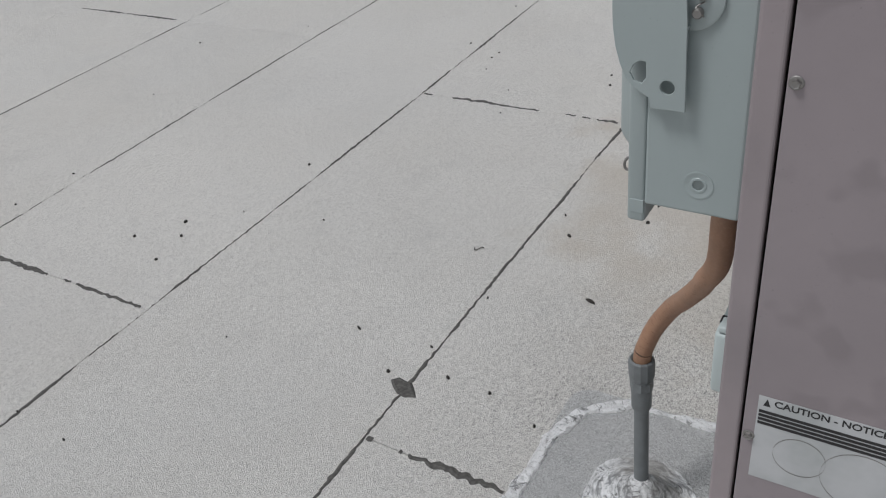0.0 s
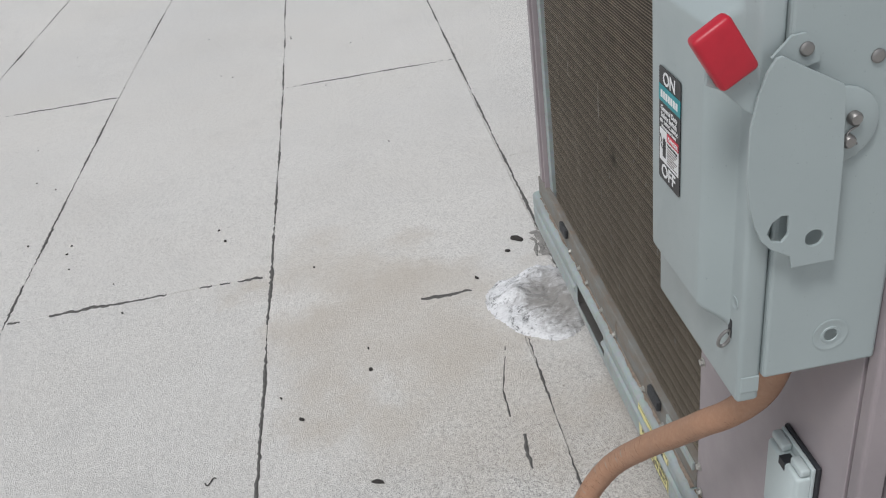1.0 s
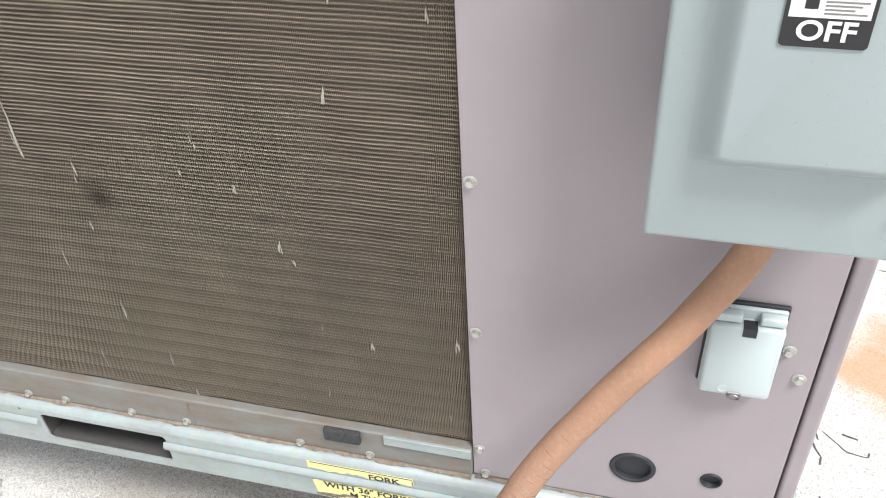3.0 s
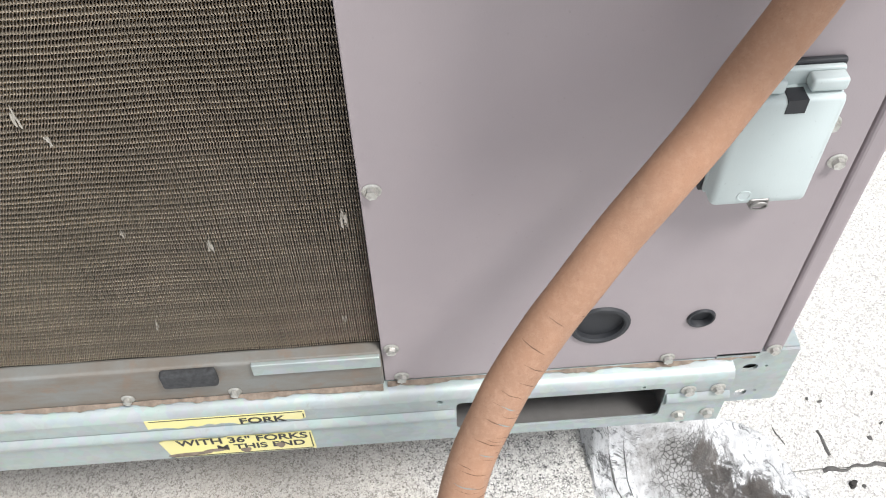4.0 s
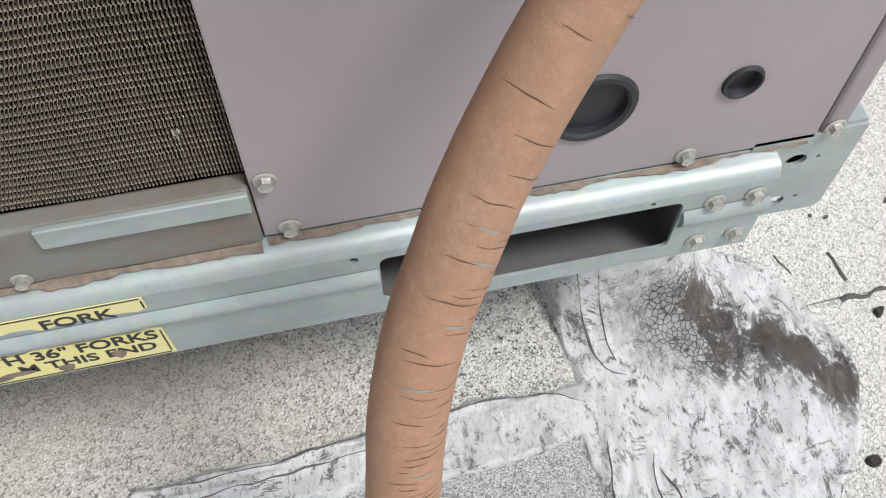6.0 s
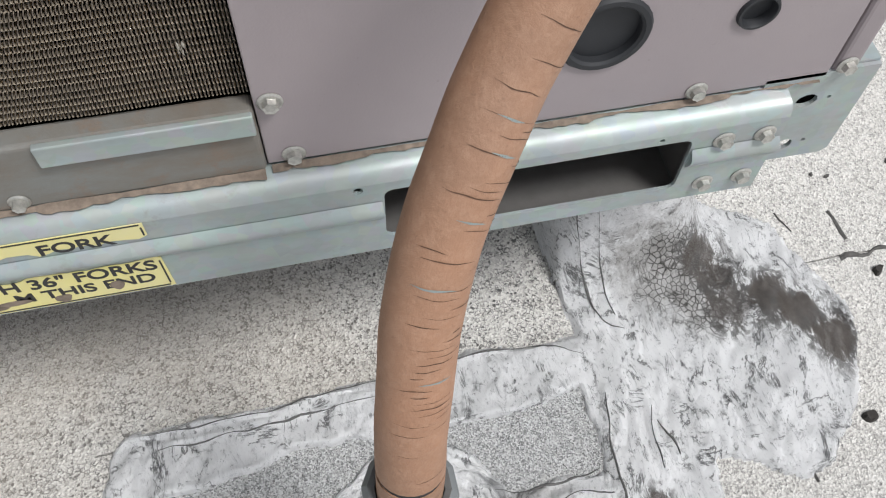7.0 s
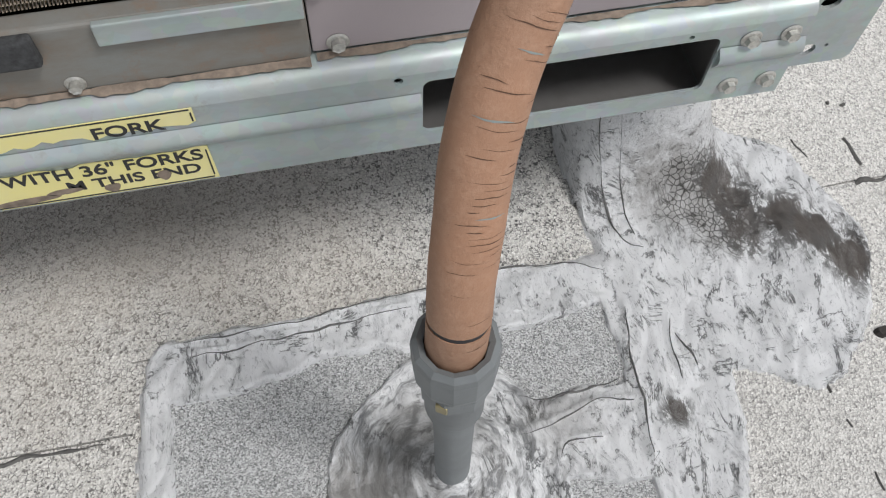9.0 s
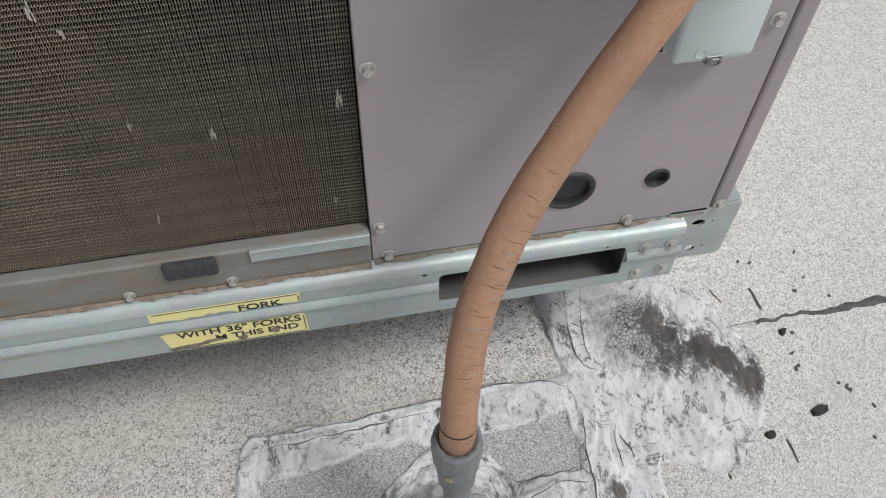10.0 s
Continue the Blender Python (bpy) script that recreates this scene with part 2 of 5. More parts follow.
WORN = ((0.330, 0.075, 0.020, 0.9), (0.345, 0.045, 0.018, 0.9), (0.350, 0.012, 0.022, 0.75), (0.388, 0.012, 0.022, 1.0), (0.412, -0.010, 0.022, 1.0), (0.436, -0.042, 0.022, 0.95), (0.212, -0.161, 0.010, 0.9))


def mastic(name, white, grey, dark, worn, dull=(), dots=0.9, crazed=()):
    """Brushed-on white roof sealant: fine dragged streaks, dull grey where thin, worn through to brown-black in places."""
    m = Mat(name, 0.36)

    def near_to(px, py, r, rag):
        """About 0.5 at r from the place, more inside, with a ragged edge."""
        d = m.n.new("ShaderNodeVectorMath")
        d.operation = 'DISTANCE'
        d.inputs[1].default_value = (px, py, 0.012)
        m.link(m.c, d.inputs[0])
        return m.maths('SUBTRACT', m.maths('ADD', 0.55, m.maths('MULTIPLY', m.maths('SUBTRACT', rag, 0.5), 1.5)), m.maths('MULTIPLY', m.maths('SUBTRACT', d.outputs["Value"], r), 0.5 / r))

    cloud = m.noise(8, 7, 0.7, None, 1.2)
    flow = m.noise(15, 9, 0.78, m.coords(1.0, 0.6, 1.0, (0, 0, 0.6)), 2.4)
    drag = m.noise(34, 8, 0.8, m.coords(1.0, 0.16, 1.0, (0, 0, 0.45)), 0.8)
    drag2 = m.noise(34, 8, 0.8, m.coords(0.2, 1.0, 1.0, (0, 0, 0.2)), 1.0)
    fine = m.noise(130, 6, 0.8, None, 0.4)
    c = m.mix(m.ramp(cloud, (0.34, 1.0), (0.56, 0.0)), white, tuple(0.86 * v for v in white))
    c = m.mix(m.ramp(flow, (0.33, 0.6), (0.40, 0.0)), c, grey)
    c = m.mix(m.ramp(drag, (0.36, 0.45), (0.425, 0.0)), c, tuple(0.85 * v for v in grey))
    c = m.mix(m.ramp(drag2, (0.34, 0.3), (0.40, 0.0)), c, tuple(0.9 * v for v in grey))
    c = m.mix(m.ramp(fine, (0.37, dots), (0.43, 0.0)), c, tuple(0.45 * v for v in grey))
    # brushed round and round the pipe, dragged straight elsewhere
    sx = m.n.new("ShaderNodeSeparateXYZ")
    m.link(m.c, sx.inputs[0])
    du, dv = m.maths('ADD', sx.outputs[0], 0.010), m.maths('ADD', sx.outputs[1], 0.172)
    rad = m.maths('SQRT', m.maths('ADD', m.maths('MULTIPLY', du, du), m.maths('MULTIPLY', dv, dv)))
    polar = m.n.new("ShaderNodeCombineXYZ")
    m.link(m.maths('ADD', rad, m.maths('MULTIPLY', m.noise(14, 3), 0.05)), polar.inputs[0])
    m.link(m.maths('MULTIPLY', m.maths('ARCTAN2', dv, du), 0.018), polar.inputs[1])
    swirl = m.noise(95, 6, 0.72, polar.outputs[0], 0.5)
    round_pipe = m.ramp(rad, (0.10, 1.0), (0.135, 0.0))
    straight = m.noise(60, 8, 0.8, m.coords(1.0, 0.42, 1.0, (0, 0, 0.12)), 2.6)
    stroke = m.mix(round_pipe, straight, swirl)
    thin = m.ramp(m.noise(7, 5, 0.6), (0.40, 0.25), (0.60, 1.0))
    c = m.mix(m.maths('MULTIPLY', thin, m.ramp(stroke, (0.38, 0.75), (0.42, 0.15), (0.46, 0.0))), c, tuple(0.62 * v for v in grey))
    c = m.mix(m.ramp(stroke, (0.49, 0.0), (0.55, 0.9)), c, white)
    c = m.mix(m.maths('MULTIPLY', round_pipe, m.ramp(swirl, (0.42, 0.7), (0.50, 0.25), (0.58, 0.0))), c, (0.17, 0.175, 0.18))
    fibre = m.noise(210, 7, 0.75, m.coords(1.0, 0.14, 1.0, (0, 0, -0.55)), 1.6)
    c = m.mix(m.ramp(fibre, (0.36, 0.5), (0.42, 0.0)), c, tuple(0.8 * v for v in grey))
    for scale, sx_, sy_, turn, keep in ((11, 1.0, 0.35, 0.35, 0.50), (17, 0.5, 1.0, 0.9, 0.54), (26, 1.0, 0.4, -0.5, 0.52)):
        line = m.maths('ABSOLUTE', m.maths('SUBTRACT', m.noise(scale, 7, 0.66, m.coords(sx_, sy_, 1.0, (0, 0, turn)), 0.8), 0.5))
        wrinkle = m.maths('MULTIPLY', m.ramp(line, (0.003, 1.0), (0.014, 0.0)), m.ramp(m.noise(19 + scale, 3), (keep, 0.0), (keep + 0.07, 0.9)))
        c = m.mix(wrinkle, c, tuple(0.24 * v for v in grey))
        m.bump(m.maths('SUBTRACT', 1.0, wrinkle), 0.002, 0.8)
    ragged = m.noise(48, 8, 0.8, m.coords(1.0, 0.45, 1.0, (0, 0, 0.8)), 0.6)
    for px, py, r, k in dull:
        c = m.mix(m.ramp(near_to(px, py, r, ragged), (0.25, 0.0), (0.75, k)), c, (0.30, 0.285, 0.265))
    cells = m.voronoi(150, None, 'DISTANCE_TO_EDGE')
    for px, py, r, k in crazed:
        field = m.ramp(near_to(px, py, r, ragged), (0.30, 0.0), (0.60, k))
        c = m.mix(m.maths('MULTIPLY', field, m.ramp(cells, (0.03, 1.0), (0.10, 0.0))), c, (0.07, 0.066, 0.06))
    mottle = m.noise(85, 7, 0.75, m.coords(1.0, 0.6, 1.0, (0, 0, 0.8)), 1.0)
    for px, py, r, k in worn:
        near = near_to(px, py, r, ragged)
        c = m.mix(m.maths('MULTIPLY', m.ramp(near, (-0.0, 0.0), (0.40, 1.0)), m.ramp(mottle, (0.47, 0.0), (0.52, 0.85))), c, (0.13, 0.125, 0.12))
        c = m.mix(m.ramp(near, (0.46, 0.0), (0.60, 0.95 * k)), c, dark)
    m.base(c)
    m.bump(flow, 0.007, 0.7)
    m.bump(drag, 0.005, 0.8)
    m.bump(fibre, 0.0012, 0.8)
    m.bump(stroke, 0.006, 0.8)
    m.bump(fine, 0.0033 * dots, 0.8)
    return m.m


DULL = ((0.275, 0.13, 0.055, 0.75), (0.285, 0.06, 0.04, 0.5), (0.315, 0.02, 0.03, 0.45), (-0.02, -0.17, 0.05, 0.6), (-0.09, -0.20, 0.045, 0.7), (0.10, -0.14, 0.03, 0.4))
MASTIC = mastic("white_roof_mastic", (0.97, 0.975, 0.98), (0.47, 0.475, 0.485), (0.115, 0.098, 0.085), WORN, DULL, 0.75, ((0.30, 0.10, 0.035, 0.9), (0.312, 0.05, 0.04, 0.9), (0.335, 0.02, 0.03, 0.8), (0.27, 0.14, 0.03, 0.6)))
MASTIC_L = mastic("clean_roof_mastic", (0.92, 0.925, 0.935), (0.48, 0.49, 0.51), (0.15, 0.15, 0.15), (), ((-1.12, -0.01, 0.07, 0.85), (-1.05, 0.03, 0.07, 0.9), (-1.19, 0.02, 0.05, 0.6)), 0.3)


def sticker_yellow():
    m = Mat("faded_yellow_sticker", 0.5)
    m.base(m.mix(m.ramp(m.noise(14, 5, 0.7), (0.4, 0.0), (0.72, 0.7)), (0.76, 0.69, 0.28), (0.70, 0.66, 0.42)))
    return m.m


YELLOW = sticker_yellow()


def paper_label():
    m = Mat("sun_faded_label", 0.55)
    c = m.mix(m.ramp(m.noise(10, 4), (0.4, 0.0), (0.65, 0.8)), (0.50, 0.51, 0.52), (0.38, 0.40, 0.40))
    m.base(c)
    return m.m


LABELGREY = paper_label()


# ---- mesh helpers ----
def part(name, bm, material, parent=None, label="", smooth=False):
    me = bpy.data.meshes.new(name)
    bmesh.ops.recalc_face_normals(bm, faces=bm.faces)
    if smooth:
        for f in bm.faces:
            f.smooth = True
    bm.to_mesh(me)
    bm.free()
    me.materials.append(material)
    ob = new(name, me)
    if smooth:
        me.set_sharp_from_angle(angle=radians(40))
    ob.parent = parent
    if label:
        ob["label"] = label
    return ob


def thing(name, at, label, category, group="", kind=""):
    e = new(name)
    e.location = at
    bpy.context.view_layer.update()
    return tagged(e, label, category, group, kind)


def under(ob, parent):
    """Keeps the world place of a mesh built in world metres under a moved Empty."""
    ob.parent = parent
    ob.matrix_parent_inverse = Matrix.Translation(parent.location).inverted() if parent.type == 'EMPTY' else Matrix()
    return ob


def add(name, bm, material, parent, label="", smooth=False):
    ob = part(name, bm, material, None, label, smooth)
    return under(ob, parent)


def box(x0, x1, y0, y1, z0, z1, bevel=0.0, seg=2, bm=None):
    bm = bm or bmesh.new()
    m = Matrix.Translation(((x0 + x1) / 2, (y0 + y1) / 2, (z0 + z1) / 2)) @ Matrix.Diagonal((x1 - x0, y1 - y0, z1 - z0, 1))
    g = bmesh.ops.create_cube(bm, size=1, matrix=m)
    if bevel:
        es = {e for v in g["verts"] for e in v.link_edges}
        bmesh.ops.bevel(bm, geom=list(es), offset=bevel, segments=seg, affect='EDGES', profile=0.5)
    return bm


def circle(u, v, r, n=20, sx=1.0, sy=1.0):
    return [(u + sx * r * math.cos(2 * math.pi * k / n), v + sy * r * math.sin(2 * math.pi * k / n)) for k in range(n)]


FRONT = Matrix(((1, 0, 0, 0), (0, 0, -1, 0), (0, 1, 0, 0), (0, 0, 0, 1)))  # u = x, v = z, out = -y
SIDE = Matrix(((0, 0, 1, 0), (1, 0, 0, 0), (0, 1, 0, 0), (0, 0, 0, 1)))    # u = y, v = z, out = +x


def plate(outer, holes, thick, m, bevel=0.0):
    """A flat plate with holes: outlines in u, v on the plane w = 0 of m, grown towards -w."""
    bm = bmesh.new()
    edges = []
    for loop in [outer, *holes]:
        vs = [bm.verts.new((u, v, 0)) for u, v in loop]
        edges += [bm.edges.new((vs[k], vs[(k + 1) % len(vs)])) for k in range(len(vs))]
    bmesh.ops.triangle_fill(bm, use_beauty=True, use_dissolve=False, edges=edges)
    g = bmesh.ops.extrude_face_region(bm, geom=list(bm.faces))
    vs = [v for v in g["geom"] if isinstance(v, bmesh.types.BMVert)]
    bmesh.ops.translate(bm, verts=vs, vec=(0, 0, -thick))
    if bevel:
        rim = [e for e in bm.edges if len(e.link_faces) == 2 and e.calc_face_angle(0) > 0.8 and abs(e.verts[0].co.z) + abs(e.verts[1].co.z) < 1e-6]
        bmesh.ops.bevel(bm, geom=rim, offset=bevel, segments=2, affect='EDGES', profile=0.5)
    bmesh.ops.transform(bm, matrix=m, verts=bm.verts)
    return bm


def rect(u0, u1, v0, v1, r=0.0, n=4):
    if not r:
        return [(u0, v0), (u1, v0), (u1, v1), (u0, v1)]
    out = []
    for cu, cv, a in ((u1 - r, v0 + r, -90), (u1 - r, v1 - r, 0), (u0 + r, v1 - r, 90), (u0 + r, v0 + r, 180)):
        out += [(cu + r * math.cos(radians(a + 90 * k / n)), cv + r * math.sin(radians(a + 90 * k / n))) for k in range(n + 1)]
    return out


def extrude_x(profile, x0, x1, closed=True, steps=1):
    """A y, z profile swept along x."""
    bm = bmesh.new()
    rows = [[bm.verts.new((x0 + (x1 - x0) * k / steps, y, z)) for y, z in profile] for k in range(steps + 1)]
    n = len(profile)
    for a, b in zip(rows, rows[1:]):
        for k in range(n if closed else n - 1):
            bm.faces.new((a[k], a[(k + 1) % n], b[(k + 1) % n], b[k]))
    if closed:
        bm.faces.new(rows[0]), bm.faces.new(rows[-1])
    return bm


def smooth_path(pts, per=8):
    """Catmull-Rom through the points."""
    p = [Vector(a) for a in pts]
    p = [2 * p[0] - p[1], *p, 2 * p[-1] - p[-2]]
    out = []
    for a, b, c, d in zip(p, p[1:], p[2:], p[3:]):
        for k in range(per):
            t = k / per
            out.append(0.5 * (2 * b + (c - a) * t + (2 * a - 5 * b + 4 * c - d) * t * t + (3 * b - a - 3 * c + d) * t ** 3))
    return [*out, p[-2]]


def tube(path, radius, n=20, cap=True, bm=None):
    """A tube along points; radius may be a function of the running index."""
    bm = bm or bmesh.new()
    rows, up = [], Vector((0.3, 1, 0.2))
    for k, c in enumerate(path):
        d = (path[min(k + 1, len(path) - 1)] - path[max(k - 1, 0)]).normalized()
        s = (up - d * up.dot(d)).normalized()
        up, q = s, d.cross(s)
        r = radius(k) if callable(radius) else radius
        rows.append([bm.verts.new(c + r * (math.cos(2 * math.pi * j / n) * s + math.sin(2 * math.pi * j / n) * q)) for j in range(n)])
    for a, b in zip(rows, rows[1:]):
        for j in range(n):
            bm.faces.new((a[j], a[(j + 1) % n], b[(j + 1) % n], b[j]))
    if cap:
        bm.faces.new(rows[0]), bm.faces.new(rows[-1])
    return bm


def lathe(rings, m=Matrix(), n=20):
    """Rings of (radius, height) round the local z."""
    bm = bmesh.new()
    rows = [[bm.verts.new(m @ Vector((r * math.cos(2 * math.pi * j / n), r * math.sin(2 * math.pi * j / n), h))) for j in range(n)] for r, h in rings]
    for a, b in zip(rows, rows[1:]):
        for j in range(n):
            bm.faces.new((a[j], a[(j + 1) % n], b[(j + 1) % n], b[j]))
    bm.faces.new(rows[0]), bm.faces.new(rows[-1])
    return bm


def lettering(text, size, m, material, parent, name="lettering", align='CENTER', wide=1.0, bold=0.02):
    cu = bpy.data.curves.new("letters", 'FONT')
    cu.body, cu.size, cu.align_x, cu.align_y, cu.extrude = text, size, align, 'CENTER', 0.00012
    cu.offset = bold * size
    tmp = new("letters", cu)
    me = bpy.data.meshes.new_from_object(tmp.evaluated_get(bpy.context.evaluated_depsgraph_get()))
    bpy.data.objects.remove(tmp)
    bpy.data.curves.remove(cu)
    me.transform(m @ Matrix.Diagonal((wide, 1, 1, 1)))
    me.materials.clear()
    me.materials.append(material)
    ob = new(name, me)
    me.name = name
    return under(ob, parent)


def on_front(x, z, y):
    return Matrix.Translation((x, y, z)) @ FRONT


def on_side(y, z, x):
    return Matrix.Translation((x, y, z)) @ SIDE


_hex = {}


def hex_screw(parent, m, r=0.0045, material=None, name="screw"):
    """A hex-washer-head screw, its washer on the plane w = 0 of m."""
    key = (r, (material or ZINC).name)
    if key not in _hex:
        bm = lathe([(r * 1.55, 0), (r * 1.6, 0.0006), (r * 1.35, 0.0014), (r, 0.0016)], n=18)
        g = bmesh.ops.create_cone(bm, cap_ends=True, segments=6, radius1=r * 1.08, radius2=r, depth=0.0042, matrix=Matrix.Translation((0, 0, 0.0034)))
        top = [f for f in bm.faces if f.normal.z > 0.9 and f.calc_center_median().z > 0.005]
        bmesh.ops.inset_region(bm, faces=top, thickness=r * 0.3, depth=-0.0006)
        me = bpy.data.meshes.new(name)
        bmesh.ops.recalc_face_normals(bm, faces=bm.faces)
        bm.to_mesh(me)
        bm.free()
        me.materials.append(material or ZINC)
        _hex[key] = me
    ob = new(name, _hex[key])
    ob.parent = parent
    if parent.type == 'EMPTY':
        ob.matrix_parent_inverse = Matrix.Translation(parent.location).inverted()
    ob.matrix_basis = m @ Matrix.Rotation(random.random(), 4, 'Z')
    return ob


# ---- roof ----
roof = thing("roof_deck", (0, 0, 0), "flat roof of pale granulated cap sheet with black lapped seams", "roof", kind="structure")
bm = bmesh.new()
bmesh.ops.create_grid(bm, x_segments=2, y_segments=2, size=120, matrix=Matrix.Translation((0, 0, -0.006)))
add("bitumen_bed", bm, BITUMEN, roof, "black bitumen showing in the seams")


def wobble(x, y, a=0.004, f=7.0):
    return a * noise.noise(Vector((x * f, y * f, 1.7))) + 0.4 * a * noise.noise(Vector((x * f * 6, y * f * 6, 4.2)))


def edge(x, y):
    """The line of a seam; the one beside the unit jogs round the repair sheets."""
    if abs(y - 0.045) < 1e-6:
        y = -0.120 if -1.02 < x < -0.262 else -0.050 if -0.262 <= x < 0.19 else 0.006 if x >= 0.19 else 0.040
    return y + 0.012 * math.sin(0.9 * x + 3 * y) * min(1, abs(x) / 4) + wobble(x, y)


def sheet(x0, x1, y0, y1, gap=0.0016):
    """One lapped strip of cap sheet, with uneven edges."""
    xs = {x0, x1}
    for lo, hi, st in ((-30, -7, 1.0), (-7, 3, 0.03), (3, 30, 1.0)):
        k = lo
        while k < hi:
            if x0 + 0.01 < k < x1 - 0.01:
                xs.add(k)
            k += st
    for j in (-1.02, -0.262, 0.19):
        if x0 < j < x1:
            xs |= {j - 0.0008, j + 0.0008}
    xs = sorted(xs)
    ny = max(2, int((y1 - y0) / 0.03)) if y1 - y0 < 1.2 else 4
    loop = [(x, edge(x, y0) + gap) for x in xs[:-1]]
    a, b = edge(x1, y0), edge(x1, y1)
    loop += [(x1 - gap + wobble(x1, a + (b - a) * k / ny), a + (b - a) * k / ny + (gap if k == 0 else 0)) for k in range(ny)]
    loop += [(x, edge(x, y1) - gap * 0.2) for x in xs[:0:-1]]
    a, b = edge(x0, y1), edge(x0, y0)
    loop += [(x0 + gap * 0.2 + wobble(x0, a + (b - a) * k / ny), a + (b - a) * k / ny - (gap * 0.2 if k == 0 else 0)) for k in range(ny)]
    bm = bmesh.new()
    f = bm.faces.new([bm.verts.new((x, y, 0)) for x, y in loop])
    g = bmesh.ops.extrude_face_region(bm, geom=[f])
    bmesh.ops.translate(bm, verts=[v for v in g["geom"] if isinstance(v, bmesh.types.BMVert)], vec=(0, 0, -0.0055))
    return add("cap_sheet", bm, CAP, roof)


SEAMS = [-12.4, -8.9, -7.1, -6.0, -5.12, -4.25, -3.375, -2.525, -1.685, -0.837, 0.045, 0.93, 1.82, 2.7, 3.6, 7.0, 12.0]
JOINTS = {-1.685: (-5.6, -1.535), -2.525: (-3.60, -0.037), -0.837: (-3.308, 0.105), -3.375: (-1.92, 1.6), -4.25: (-4.4, -0.3), 0.045: (-5.2, -2.1, 2.2), 0.93: (-3.4, 0.9)}
for y0, y1 in zip(SEAMS, SEAMS[1:]):
    cuts = [-30.0, *JOINTS.get(y0, (-2.6,)), 30.0]
    for x0, x1 in zip(cuts, cuts[1:]):
        sheet(x0, x1, y0, y1)
bm = bmesh.new()
for x0, x1, y0, y1 in ((-120, 120, 12.0, 120), (-120, 120, -120, -12.4), (-120, -30, -12.4, 12), (30, 120, -12.4, 12)):
    box(x0, x1, y0, y1, -0.005, 0.0, bm=bm)
add("far_roofing", bm, CAP, roof)


# ---- rooftop unit ----
unit = thing("rooftop_unit", (-0.39, 0.5, 0.26), "mauve-grey packaged rooftop air conditioner on a galvanised base rail", "air conditioner")
UL, UR, TOP, DEEP = -1.105, 0.322, 1.42, 1.15
FACE = [(-0.06, 0.357), (0.3005, 0.357), (0.3005, TOP), (-0.06, TOP)]
bm = plate(FACE, [circle(0.137, 0.426, 0.0255, 28), circle(0.228, 0.427, 0.0115, 20)], 0.02, Matrix.Translation((0, 0, 0)) @ FRONT, 0.001)
add("front_panel", bm, PANEL, unit, "smooth mauve-grey sheet-metal panel")
# rubber grommets round the two pipe holes
for x, z, r in ((0.137, 0.426, 0.0265), (0.228, 0.427, 0.0125)):
    m = on_front(x, z, 0)
    g = add("grommet", lathe([(r * 0.80, -0.012), (r * 0.80, 0.0008), (r * 0.86, 0.0024), (r * 0.98, 0.0024), (r * 1.04, 0.0004), (r * 1.04, -0.012)], m, 28), BLACK, unit, "black rubber grommet", True)
    under(part("membrane", lathe([(r * 0.81, -0.004), (r * 0.70, -0.0075), (r * 0.45, -0.0105), (r * 0.30, -0.0112)], m, 28), BLACK, smooth=True), g)
# corner post: a folded channel with a dark joint on each face
bm = bmesh.new()
box(0.3035, UR, 0.0, 0.028, 0.357, TOP, 0.004, 3, bm)
add("corner_post", bm, POST, unit, "folded mauve-grey corner post")
add("end_panel", box(UR - 0.02, UR - 0.001, 0.0315, DEEP, 0.357, TOP, 0.0015), ENDPANEL, unit, "mauve-grey end panel with faint blotches")
add("back_panel", box(UL, UR - 0.021, DEEP - 0.02, DEEP, 0.357, TOP, 0.0015), PANEL, unit)
add("top_panel", box(UL - 0.01, UR + 0.01, -0.01, DEEP + 0.01, TOP + 0.001, TOP + 0.03, 0.006), PANEL, unit)
add("inner_casing", box(-0.9, 0.299, 0.06, DEEP - 0.03, 0.36, TOP - 0.005), INSIDE_SHADE, unit, "near-black block painted as the shade inside the cabinet")
add("left_post", extrude_x([(0.0, 0.357), (0.03, 0.357), (0.03, TOP), (0.0, TOP)], UL + 0.004, UL + 0.03), POST, unit, "folded mauve-grey corner post")
for k, (xa, xb, y0, y1) in enumerate(((UL + 0.031, UL + 0.056, 0.006, 0.03), (UL + 0.057, UL + 0.064, -0.001, 0.03), (UL + 0.065, UL + 0.09, 0.01, 0.03))):
    add("post_fold", box(xa, xb, y0, y1, 0.36, TOP, 0.002), POST if k < 2 else GALV, unit)

# condenser coil: upright fins pressed into small waves, row over row
CX0, CX1, CZ0, CZ1 = -0.965, -0.0605, 0.410, TOP
FIN_TOP, FIN_PITCH, WAVE, ROW = 1.27, 0.00205, 0.00508, 0.0254
count, samples = int((CX1 - CX0) / FIN_PITCH), int((FIN_TOP - CZ0) / (WAVE / 4))
zz = CZ0 + np.arange(samples) * WAVE / 4
zig = np.array([0.0, 1.0, 0.0, -1.0])[np.arange(samples) % 4]
xx = CX0 + 0.0008 + np.arange(count) * FIN_PITCH
lean = 0.0002 * np.sin(xx[:, None] * 23 + 1.3 * np.sin(zz[None] * 11)) + 0.00011 * np.random.randn(count, 1)
row = ((zz - CZ0) / ROW) % 1.0
tilt = np.array([1.0, 0.0, -1.0, 0.0])[np.arange(samples) % 4]
front = 0.0095 + 0.0016 * tilt[None] + 0.0009 * np.clip(1 - 6 * np.abs(row - 0.06), 0, 1)[None] + 0.0005 * np.sin(xx[:, None] * 61 + zz[None] * 17)
x0 = xx[:, None] + 0.00045 * zig[None] + lean
